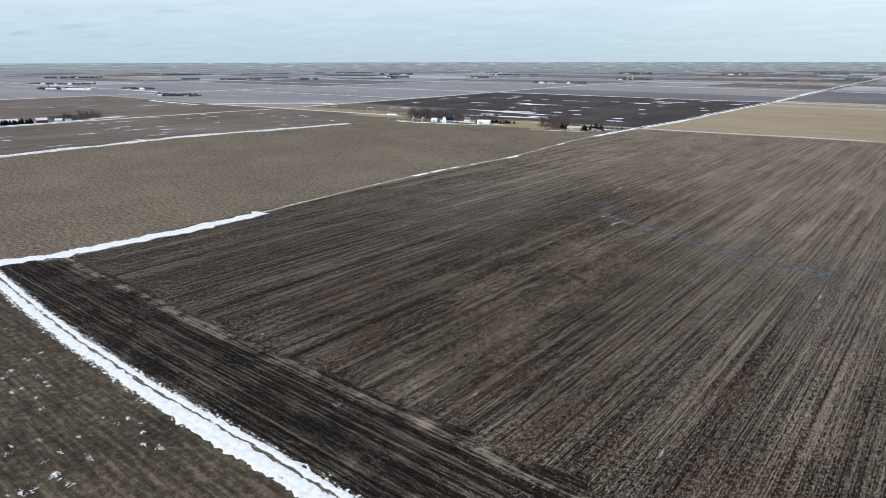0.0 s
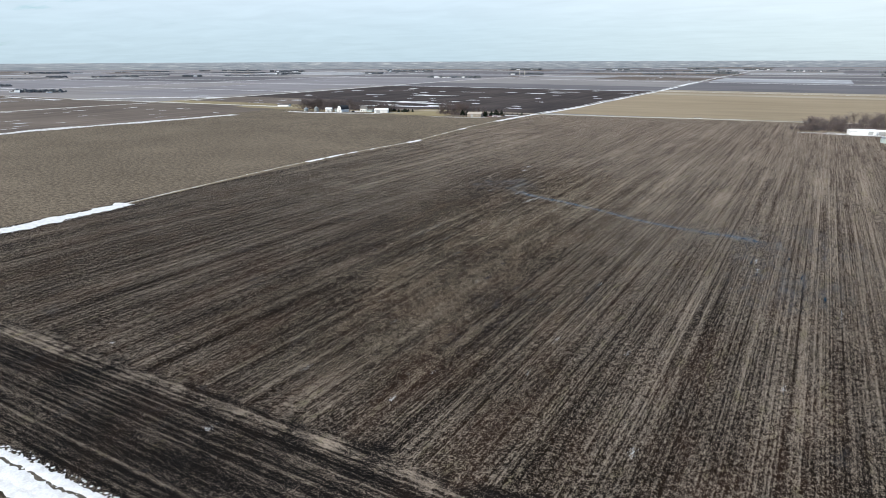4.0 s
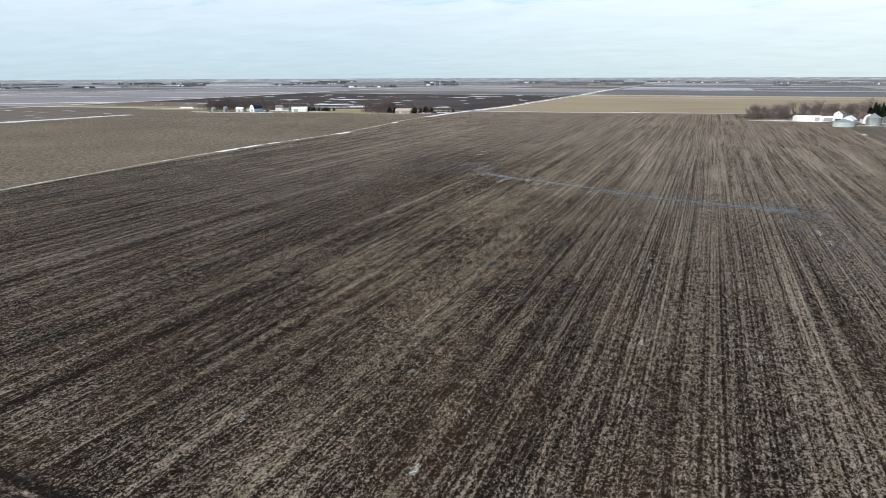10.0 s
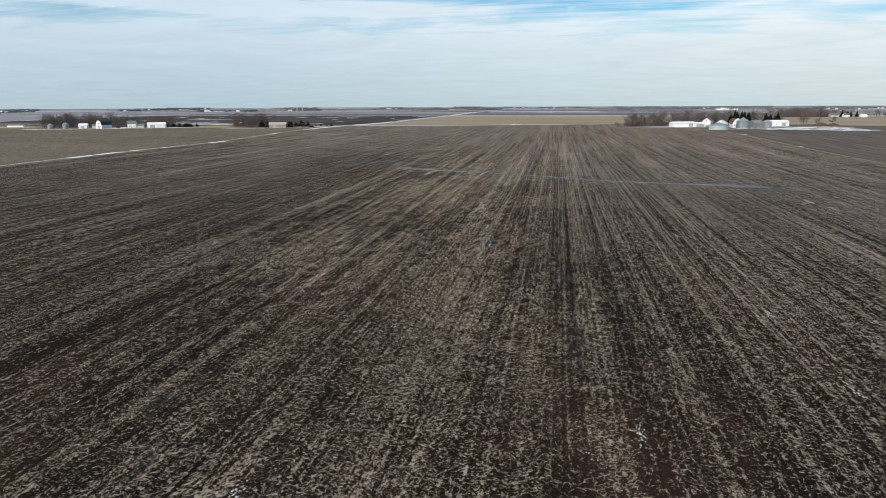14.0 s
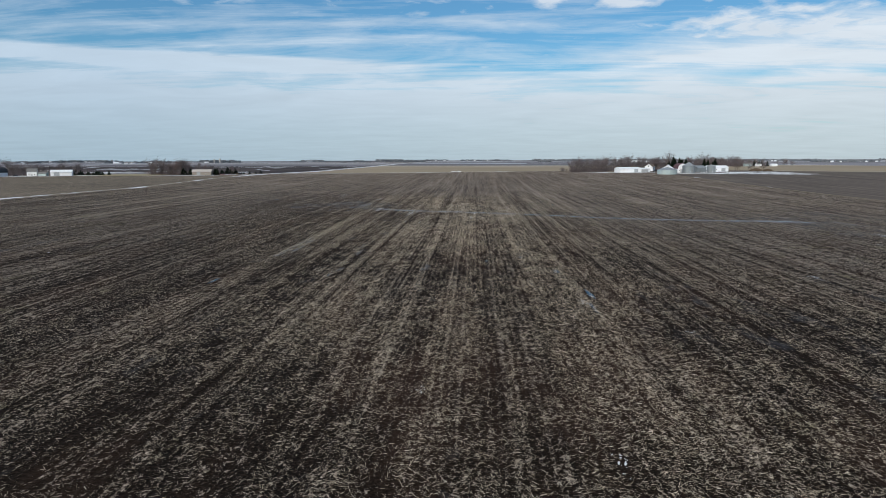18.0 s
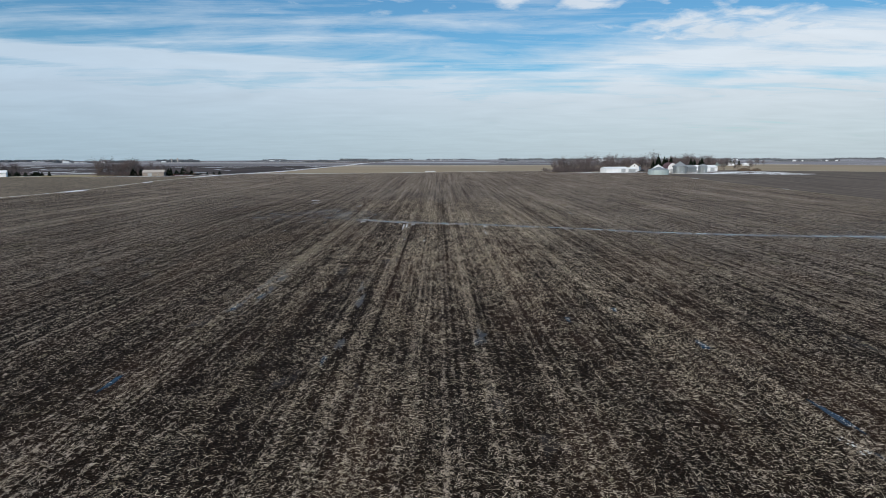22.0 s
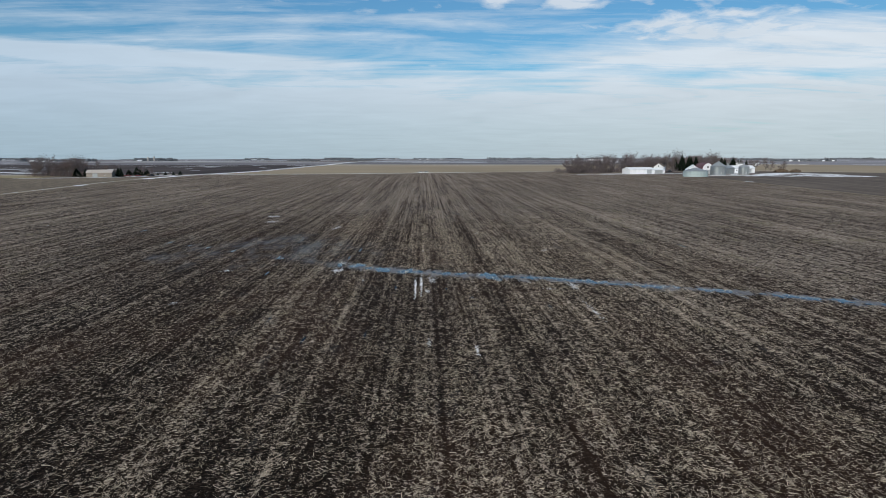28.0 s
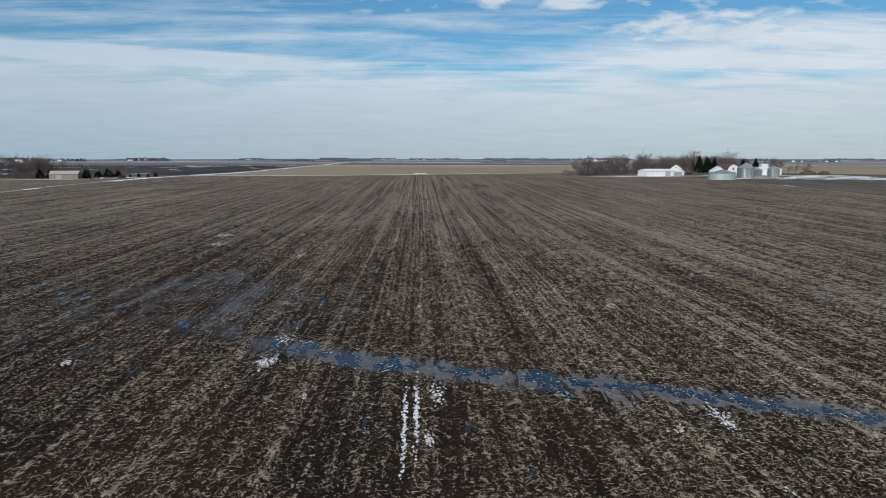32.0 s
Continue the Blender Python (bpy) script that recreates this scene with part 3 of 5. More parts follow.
tagged(ribbon("ditch_grass", EW_ROAD[3:], 15, WEEDS, 0.05, 0.25, 10), "dry yellow grass verge beside the gravel road", "verge", kind="structure")
tagged(ribbon("road_east_west", EW_ROAD, 7, GRAVEL, 0.12, 0.05, 10), "pale gravel farm road across the fields", "road", kind="structure")
tagged(ribbon("road_north_south", NS_ROAD, 5.5, MUDDY, 0.14, 0.05, 12), "straight gravel farm road lined with snow", "road", kind="structure")
tagged(ribbon("road_west", W_ROAD, 7, GRAVEL, 0.14, 0.05, 14), "gravel farm road beside snow-streaked fields", "road", kind="structure")


def snow_strip(line, width, ragged, mat=None, label="narrow drift of old white snow along a field edge", lift=0.08, step=5.0, seed=0, rs=0.12, crown=0.0):
    ob = ribbon("snow_drift", line, width, mat or SNOW, lift, ragged, step, crown, seed, 4, rs)
    return tagged(ob, label, "snow drift", "snow drifts along field edges", "stuff")


# south field edge: two bands of snow with a bare wheel line of dead grass between
tagged(ribbon("dead_grass_line", SOUTH_EDGE, 2.2, WEEDS_DARK, 0.05, 0.15, 4), "strip of flattened dry grass at the field edge", "grass", kind="stuff")
snow_strip([(x, y + 1.25) for x, y in SOUTH_EDGE], 1.9, 0.45, lift=0.1, step=0.7, seed=4, rs=0.45, label="snow lying along the ploughed field's edge")
snow_strip([(x, y - 2.0) for x, y in SOUTH_EDGE], 3.4, 0.42, lift=0.12, step=0.7, seed=9, rs=0.35, label="drifted snow beside a wheel track at the field edge")
snow_strip([(-20, -228.3), (10, -228.6), (33, -227.6), (80, -227), (160, -227)], 2.6, 0.6, lift=0.11, step=0.7, seed=13, rs=0.4, label="drifted snow beside a wheel track at the field edge")
# west field edge
tagged(ribbon("dead_grass_line", WEST_EDGE, 3.2, WEEDS, 0.05, 0.3, 4), "strip of dry grass on the fence line", "grass", kind="stuff")
snow_strip([(-196, -212), (-187, -196), (-184.5, -160), (-182, -124), (-183, -92), (-185, -71)], 10.0, 0.45, step=0.8, seed=21, rs=0.2, lift=0.1)
snow_strip([(x - 1, y) for x, y in WEST_EDGE[3:]], 1.0, 1.4, SNOW_EDGE, step=2.0, seed=31, rs=0.07)
for a, b, w in ((85, 104, 4.5), (108, 128, 5), (134, 146, 4), (162, 168, 3), (215, 236, 6), (330, 345, 4), (425, 545, 8)):
    line = []
    for k in range(5):
        y = a + (b - a) * k / 4
        i = max(i for i in range(len(WEST_EDGE) - 1) if WEST_EDGE[i][1] <= y)
        (x0, y0), (x1, y1) = WEST_EDGE[i], WEST_EDGE[i + 1]
        line.append((x0 + (x1 - x0) * (y - y0) / (y1 - y0) + 0.5, y))
    snow_strip(line, w, 0.6, step=1.5, seed=a, rs=0.15, lift=0.1)
# east edge of the ploughed ground
tagged(ribbon("dead_grass_line", [(186, -222), (185, 0), (187, 112), (186, 230), (185, 345)], 1.4, WEEDS, 0.05, 0.35, 4), "strip of dry grass between two fields", "grass", kind="stuff")
for a, b in ((198, 203), (312, 320)):
    snow_strip([(187.5, a), (188, (a + b) / 2), (187, b)], 1.8, 0.7, step=1.5, seed=a, rs=0.2, lift=0.08)
snow_strip([(-195, 554), (-100, 562), (-40, 568), (0, 572), (60, 570)], 2.2, 0.9, step=2.0, seed=44, rs=0.08, lift=0.14, label="thin snow along the gravel road's ditch")
for a, b, w in ((575, 660, 8), (655, 760, 6.5), (800, 830, 5), (905, 1010, 7), (1040, 1100, 5), (1300, 1500, 9), (1600, 1900, 10)):
    snow_strip([(-199 - (y > 1500) * 12, y) for y in (a, (a + b) / 2, b)], w, 0.55, step=3.0, seed=a + 7, rs=0.06, lift=0.2, label="white snow drifted over the farm road")
# farther edges
snow_strip([(-595, -400), (-595, -91), (-604, 0), (-612, 112), (-592, 231), (-575, 360)], 17, 0.55, SNOW_EDGE, step=4, seed=3, rs=0.03, label="broad band of thin broken snow between two fields")
snow_strip([(x + 8, y) for x, y in W_ROAD[:5]], 6, 0.5, FAR_SNOW, step=8, seed=8, rs=0.03)
snow_strip([(x - 9, y) for x, y in W_ROAD[5:]], 8, 0.5, FAR_SNOW, step=8, seed=18, rs=0.03)
snow_strip([(x + 4.6, y) for x, y in NS_ROAD], 4.6, 1.0, SNOW, step=6, seed=28, rs=0.011, lift=0.15)
snow_strip([(x - 5.0, y) for x, y in NS_ROAD], 2.4, 1.0, FAR_SNOW, step=6, seed=38, rs=0.03, lift=0.15)
snow_strip([(-1170, 488), (-1100, 560), (-1040, 620), (-975, 655), (-925, 645)], 22, 0.4, FAR_SNOW, step=6, seed=5, rs=0.03)
snow_strip([(-1170, 480), (-945, 506), (-770, 505), (-640, 514)], 7, 0.5, FAR_SNOW, step=6, seed=51, rs=0.03)
snow_strip([(-1404, 470), (-1290, 462), (-1170, 458)], 12, 0.4, FAR_SNOW, step=6, seed=53, rs=0.03)
snow_strip([(-930, 1262), (-600, 1260), (-455, 1256), (-314, 1256), (-205, 1275)], 13, 0.35, FAR_SNOW, step=8, seed=55, rs=0.03)
snow_strip([(-195, 1266), (300, 1262), (800, 1262)], 5, 0.6, FAR_SNOW, step=8, seed=57, rs=0.03)
for i, (x0, x1, y, w) in enumerate(((-2600, -960, 1265, 10), (-1700, -950, 900, 6), (-2600, -1000, 1900, 12), (-900, -230, 1900, 14), (-180, 900, 1905, 12), (-180, 1600, 2330, 14),
                                    (-2300, -300, 2710, 18), (-3500, -1700, 1500, 14), (-3300, -1800, 700, 14), (-180, 1900, 3160, 20), (-2800, -400, 3620, 24), (-400, 1500, 4110, 26),
                                    (-4400, -2000, 2300, 18), (300, 1900, 2710, 16), (900, 2400, 1262, 9))):
    snow_strip([(x0, y + 6 * math.sin(i)), ((x0 + x1) / 2, y), (x1, y - 5)], w, 0.6, FAR_SNOW, step=25, seed=60 + i, rs=0.008, lift=0.3)
for i, (x, y0, y1, w) in enumerate(((-1720, -600, 1200, 10), (-2620, 0, 1800, 14), (-1715, 1262, 2700, 12), (800, 1262, 2700, 10), (1500, 900, 3000, 12), (-2500, 1900, 3600, 18))):
    snow_strip([(x, y0), (x + 5, (y0 + y1) / 2), (x, y1)], w, 0.6, FAR_SNOW, step=25, seed=90 + i, rs=0.008, lift=0.3)


def blotch(name, cx, cy, rx, ry, mat, lift=0.05, seed=0, n=28, rough=0.45, rs=0.9, rot=0.0):
    """An irregular low patch lying on the ground."""
    bm = bmesh.new()
    c = bm.verts.new((cx, cy, land(cx, cy) + lift))
    mid, out = [], []
    ca, sa = math.cos(rot), math.sin(rot)
    for i in range(n):
        a = 2 * math.pi * i / n
        r = 1 + rough * (noise.noise(Vector((math.cos(a) * 1.3 + seed, math.sin(a) * 1.3, seed * 0.7))) * 1.5 + noise.noise(Vector((math.cos(a) * 5 + seed, math.sin(a) * 5, 7.0))) * 0.8)
        r = max(0.15, r)
        for lst, k, h in ((mid, 0.6, lift * 0.9), (out, 1.0, min(0.012, lift * 0.5))):
            ux, uy = math.cos(a) * rx * r * k, math.sin(a) * ry * r * k
            px_, py_ = cx + ux * ca - uy * sa, cy + ux * sa + uy * ca
            lst.append(bm.verts.new((px_, py_, land(px_, py_) + h)))
    for i in range(n):
        j = (i + 1) % n
        bm.faces.new((c, mid[i], mid[j]))
        bm.faces.new((mid[i], out[i], out[j], mid[j]))
    return soft(part(name, bm, mat))


# wind-drifted snow patches on the black field
R2 = random.Random(5)
for i in range(46):
    x, y = R2.uniform(-880, -230), R2.uniform(620, 1230)
    big = R2.random() < 0.25
    tagged(blotch("snow_patch", x, y, R2.uniform(5, 12) * (2 if big else 1), R2.uniform(3, 9) * (1.6 if big else 1), FAR_SNOW, 0.15, i, 22, 0.7), "streak of drifted snow on black soil", "snow", "snow patches on the black field", "stuff")
tagged(blotch("snow_patch", -520, 690, 60, 16, FAR_SNOW, 0.2, 71, 90, 1.0), "wide sheet of drifted snow behind the farm", "snow", kind="stuff")
tagged(blotch("snow_patch", -580, 900, 46, 16, FAR_SNOW, 0.2, 73, 90, 1.0), "wide sheet of drifted snow on black soil", "snow", kind="stuff")
for i in range(40):
    x, y = R2.uniform(-930, -620), R2.uniform(-300, 440)
    tagged(blotch("snow_patch", x, y, R2.uniform(1, 3), R2.uniform(4, 16), FAR_SNOW, 0.1, i + 200, 18, 0.7), "thin streak of snow on brown ground", "snow", "snow streaks on the brown field", "stuff")

# ---- farm buildings ----
WHITE = m_paint("white_siding", (0.78, 0.79, 0.80), 0.55, 0.10, 0.3)
WHITE_ROOF = m_paint("white_metal_roof", (0.80, 0.82, 0.84), 0.4, 0.08, 0.4)
GREY_ROOF = m_paint("grey_shingle_roof", (0.16, 0.155, 0.15), 0.85, 0.2, 0.3, axis="z")
MAROON_ROOF = m_paint("dull_maroon_roof", (0.13, 0.07, 0.075), 0.7, 0.2, 0.3, axis="z")
BROWN_ROOF = m_paint("brown_shingle_roof", (0.17, 0.135, 0.11), 0.85, 0.2, 0.3, axis="z")
DARK_ROOF = m_paint("dark_shingle_roof", (0.035, 0.038, 0.045), 0.8, 0.2, 0.3, axis="z")
TAN_WALL = m_paint("tan_steel_siding", (0.28, 0.243, 0.205), 0.6, 0.08, 0.3)
TAN_ROOF = m_paint("tan_steel_roof", (0.44, 0.40, 0.362), 0.5, 0.08, 0.4)
RED_WALL = m_paint("red_barn_boards", (0.20, 0.05, 0.04), 0.8, 0.25, 0.25)
STEEL = m_paint("galvanised_steel", (0.29, 0.315, 0.32), 0.42, 0.15, 0.11, 0.5, "z")
STEEL_ROOF = m_paint("galvanised_roof", (0.36, 0.385, 0.39), 0.42, 0.12, 0.5, 0.45)
GREEN_STEEL = m_paint("pale_green_weathered_steel", (0.43, 0.51, 0.51), 0.5, 0.2, 0.11, 0.2, "z")
GLASS = m_plain("dark_window_glass", (0.02, 0.025, 0.03), (0.04, 0.045, 0.05), 2.0, 0.12, 0.6)
TRIM = m_plain("white_trim", (0.7, 0.71, 0.72), (0.82, 0.83, 0.84), 2.0, 0.6)
DOORM = m_plain("grey_door_steel", (0.30, 0.32, 0.33), (0.42, 0.44, 0.45), 2.0, 0.5)
CONCRETE = m_plain("concrete", (0.32, 0.31, 0.29), (0.45, 0.43, 0.40), 1.5)


def empty(name, x, y, rot=0.0, sink=0.0):
    ob = new(name)
    ob.empty_display_size = 0.5
    ob.matrix_world = pose(x, y, land(x, y) - sink, 0, 0, rot)
    return ob


def box(bm, x0, x1, y0, y1, z0, z1):
    v = [bm.verts.new(p) for p in ((x0, y0, z0), (x1, y0, z0), (x1, y1, z0), (x0, y1, z0), (x0, y0, z1), (x1, y0, z1), (x1, y1, z1), (x0, y1, z1))]
    for f in ((3, 2, 1, 0), (4, 5, 6, 7), (0, 1, 5, 4), (1, 2, 6, 5), (2, 3, 7, 6), (3, 0, 4, 7)):
        bm.faces.new([v[i] for i in f])


def boxed(name, x0, x1, y0, y1, z0, z1, mat, parent, label="", bevel=0.0):
    bm = bmesh.new()
    box(bm, x0, x1, y0, y1, z0, z1)
    if bevel:
        bmesh.ops.bevel(bm, geom=bm.edges[:], offset=bevel, segments=1, affect="EDGES")
    return part(name, bm, mat, parent, label)


def prism(bm, prof, x0, x1):
    """A profile in (y, z), drawn along x and closed."""
    a = [bm.verts.new((x0, y, z)) for y, z in prof]
    b = [bm.verts.new((x1, y, z)) for y, z in prof]
    n = len(prof)
    for i in range(n):
        j = (i + 1) % n
        bm.faces.new((a[i], b[i], b[j], a[j]))
    bm.faces.new(a)
    bm.faces.new(b[::-1])


def window(parent, x, y, z, w, h, face):
    """A framed pane; face: the wall normal, one of -y, +x, -x."""
    t = 0.08
    if face == "-y":
        fr = boxed("window_frame", x - w / 2, x + w / 2, y - t, y, z - h / 2, z + h / 2, TRIM, parent)
        boxed("pane", x - w / 2 + 0.12, x + w / 2 - 0.12, y - t - 0.015, y - t + 0.02, z - h / 2 + 0.12, z + h / 2 - 0.12, GLASS, fr)
    else:
        s = 1 if face == "+x" else -1
        a, b = sorted((x, x + s * t))
        fr = boxed("window_frame", a, b, y - w / 2, y + w / 2, z - h / 2, z + h / 2, TRIM, parent)
        a, b = sorted((x + s * (t - 0.02), x + s * (t + 0.015)))
        boxed("pane", a, b, y - w / 2 + 0.12, y + w / 2 - 0.12, z - h / 2 + 0.12, z + h / 2 - 0.12, GLASS, fr)


def gable(name, label, cat, x, y, l, d, eave, ridge, rot, wall, roof, doors=(), windows=(), over=0.35, group=""):
    """A gabled building with its ridge along its own x; doors (at, width, height, face), windows (at, sill, width, height, face)."""
    g = empty(name, x, y, rot)
    bm = bmesh.new()
    prism(bm, [(-d / 2, -0.6), (d / 2, -0.6), (d / 2, eave), (0, ridge), (-d / 2, eave)], -l / 2, l / 2)
    part("wall", bm, wall, g)
    th = 0.16
    s = (ridge - eave) / (d / 2)
    for sg in (-1, 1):
        bm = bmesh.new()
        prism(bm, [(sg * (d / 2 + over), eave - s * over + 0.02), (0, ridge + 0.02), (0, ridge + th + 0.02), (sg * (d / 2 + over), eave - s * over + th + 0.02)][::sg], -l / 2 - over, l / 2 + over)
        part("roof", bm, roof, g)
    boxed("ridge_cap", -l / 2 - over, l / 2 + over, -0.2, 0.2, ridge + th - 0.06, ridge + th + 0.07, roof, g)
    for at, w, h, face in doors:
        if face == "-y":
            dr = boxed("door", at - w / 2, at + w / 2, -d / 2 - 0.07, -d / 2, 0, h, DOORM if wall is not RED_WALL else TRIM, g)
        elif face == "+x":
            dr = boxed("door", l / 2, l / 2 + 0.07, at - w / 2, at + w / 2, 0, h, DOORM, g)
        else:
            dr = boxed("door", -l / 2 - 0.07, -l / 2, at - w / 2, at + w / 2, 0, h, DOORM, g)
    for at, sill, w, h, face in windows:
        if face == "-y":
            window(g, at, -d / 2, sill + h / 2, w, h, face)
        else:
            window(g, l / 2 if face == "+x" else -l / 2, at, sill + h / 2, w, h, face)
    return tagged(g, label, cat, group)


def gambrel(name, label, x, y, l, d, h, rot, wall, roof):
    """A barn whose round-shouldered roof faces along its own x."""
    g = empty(name, x, y, rot)
    prof = [(-d / 2, 0.42 * h), (-d * 0.47, 0.58 * h), (-d * 0.38, 0.76 * h), (-d * 0.24, 0.90 * h), (0, h), (d * 0.24, 0.90 * h), (d * 0.38, 0.76 * h), (d * 0.47, 0.58 * h), (d / 2, 0.42 * h)]
    bm = bmesh.new()
    prism(bm, [(-d / 2 + 0.1, -0.6)] + [(a * 0.985, b - 0.12) for a, b in prof] + [(d / 2 - 0.1, -0.6)], -l / 2, l / 2)
    part("wall", bm, wall, g)
    bm = bmesh.new()
    out = [(a * 1.03, b + 0.1) for a, b in prof]
    inn = [(a * 0.995, b - 0.1) for a, b in prof]
    prism(bm, out + inn[::-1], -l / 2 - 0.4, l / 2 + 0.4)
    part("roof", bm, roof, g)
    for s, face in ((-1, "-x"), (1, "+x")):
        a, b = sorted((s * l / 2, s * (l / 2 + 0.08)))
        boxed("door", a, b, -1.7, 1.7, 0, 3.4, DOORM if wall is WHITE else TRIM, g)
        window(g, s * l / 2, 0, h * 0.62, 1.3, 1.5, face)
        window(g, s * l / 2, -d * 0.3, 2.2, 0.9, 1.1, face)
        window(g, s * l / 2, d * 0.3, 2.2, 0.9, 1.1, face)
    return tagged(g, label, "barn")


def ring_wall(bm, r, z0, z1, n, ribs):
    rows = []
    for k in range(ribs * 2 + 1):
        z = z0 + (z1 - z0) * k / (ribs * 2)
        rr = r + (0.035 if k % 2 else 0.0)
        rows.append([bm.verts.new((rr * math.cos(2 * math.pi * i / n), rr * math.sin(2 * math.pi * i / n), z)) for i in range(n)])
    for a, b in zip(rows, rows[1:]):
        for i in range(n):
            j = (i + 1) % n
            bm.faces.new((a[i], a[j], b[j], b[i]))


def grain_bin(label, x, y, r, eave, peak, steel, rot=0.0, dome=False):
    g = empty("grain_bin", x, y, rot)
    bm = bmesh.new()
    bmesh.ops.create_cone(bm, cap_ends=True, segments=36, radius1=r + 0.35, radius2=r + 0.35, depth=0.9, matrix=Matrix.Translation((0, 0, -0.25)))
    part("concrete_base", bm, CONCRETE, g)
    bm = bmesh.new()
    ring_wall(bm, r, 0.1, eave, 40, max(4, int(eave / 0.8)))
    soft(part("wall", bm, steel, g))
    bm = bmesh.new()
    n = 40
    prof = [(r + 0.25, eave - 0.08), (r * 0.12, peak)] if not dome else [(r + 0.2, eave - 0.05), (r * 0.8, eave + (peak - eave) * 0.45), (r * 0.5, eave + (peak - eave) * 0.8), (r * 0.1, peak)]
    prev = None
    for rr, z in prof:
        ring = [bm.verts.new((rr * math.cos(2 * math.pi * i / n), rr * math.sin(2 * math.pi * i / n), z + (0.05 if i % 2 else 0))) for i in range(n)]
        if prev:
            for i in range(n):
                j = (i + 1) % n
                bm.faces.new((prev[i], prev[j], ring[j], ring[i]))
        prev = ring
    bm.faces.new(prev)
    part("roof", bm, STEEL_ROOF, g)
    bm = bmesh.new()
    bmesh.ops.create_cone(bm, cap_ends=True, segments=16, radius1=r * 0.16, radius2=r * 0.1, depth=0.5, matrix=Matrix.Translation((0, 0, peak + 0.15)))
    part("roof_cap", bm, STEEL_ROOF, g)
    boxed("door", -0.5, 0.5, -r - 0.12, -r + 0.05, 0.3, 2.2, DOORM, g)
    lad = boxed("ladder", 1.6, 1.66, -r * 0.985, -r * 0.97 + 0.02, 0.4, eave, DOORM, g)
    boxed("ladder_rail", 2.0, 2.06, -r * 0.97, -r * 0.95 + 0.02, 0.4, eave, DOORM, lad)
    return tagged(g, label, "grain bin", "grain bins")


def round_tank(label, x, y, r, h):
    g = empty("round_tank", x, y)
    bm = bmesh.new()
    ring_wall(bm, r, -0.4, h, 56, 7)
    soft(part("wall", bm, GREEN_STEEL, g))
    bm = bmesh.new()
    n = 56
    prev = None
    for rr, z in ((r + 0.12, h - 0.05), (r + 0.12, h + 0.1), (r * 0.5, h + r * 0.17), (0.4, h + r * 0.30)):
        ring = [bm.verts.new((rr * math.cos(2 * math.pi * i / n), rr * math.sin(2 * math.pi * i / n), z)) for i in range(n)]
        if prev:
            for i in range(n):
                bm.faces.new((prev[i], prev[(i + 1) % n], ring[(i + 1) % n], ring[i]))
        prev = ring
    bm.faces.new(prev)
    part("roof", bm, STEEL_ROOF, g)
    return tagged(g, label, "storage tank")


# the bin farm on the rise
FG = "buildings of the farm with steel bins"
gable("machine_shed", "long white steel machine shed at the field edge", "shed", 165, 442, 21.5, 11, 3.3, 4.7, 14, WHITE, WHITE_ROOF, ((6, 4, 3.2, "-y"),), (), group=FG)
gable("machine_shed", "lower white steel shed with a pale door", "shed", 181, 450, 11, 9, 2.7, 3.8, 14, WHITE, WHITE_ROOF, ((0, 7, 2.4, "-y"),), (), group=FG)
gable("farmhouse", "white two-storey farmhouse with grey gable roof", "house", 197, 484, 9, 8, 4.4, 7.2, 60, WHITE, BROWN_ROOF, ((-2, 1, 2.1, "-y"),),
      ((-2.5, 1.0, 1.0, 1.5, "-y"), (1.5, 1.0, 1.0, 1.5, "-y"), (2.5, 3.6, 0.9, 1.3, "-y"), (-1.8, 1.0, 0.9, 1.4, "+x"), (1.8, 1.0, 0.9, 1.4, "+x"), (0, 4.2, 0.9, 1.4, "+x"), (0, 4.2, 0.9, 1.4, "-x")), group=FG)
round_tank("wide low pale green steel storage tank", 184.5, 384, 8.0, 3.6)
gable("barn", "white gabled barn behind a round tank", "barn", 191, 404, 16, 9, 4.2, 7.2, 70, WHITE, WHITE_ROOF, ((0, 3, 3, "-x"),), ((-2.5, 1.5, 0.9, 1, "-x"),), group=FG)
gambrel("barn", "white barn with a dull maroon rounded roof beside bins", 208, 424, 13, 8.6, 8.4, 90, WHITE, MAROON_ROOF)
grain_bin("large galvanised grain bin with cone roof", 208, 401, 5.2, 6.3, 9.4, STEEL)
grain_bin("smaller galvanised grain bin with domed top", 230, 408, 3.6, 5.6, 7.2, STEEL, 0, True)
gable("shed", "grey steel shed with a low roof", "shed", 226, 428, 9, 9, 4.2, 6.0, 20, STEEL, STEEL_ROOF, (), (), group=FG)
gable("machine_shed", "white steel shed with small windows on the snow", "shed", 254, 462, 20, 10, 3.6, 5.4, 8, WHITE, WHITE_ROOF, ((5, 4, 3, "-y"),),
      ((-6, 1.4, 1.2, 0.8, "-y"), (-2, 1.4, 1.2, 0.8, "-y")), group=FG)
# the tan shed farm
gable("pole_barn", "tan steel pole barn with pale tan roof", "shed", -257, 472, 18.5, 10, 3.5, 5.6, 12, TAN_WALL, TAN_ROOF, ((-3, 3.6, 3, "-y"),), ((4, 1.5, 1.2, 0.8, "-y"), (0, 1.2, 1.0, 1.0, "+x")))
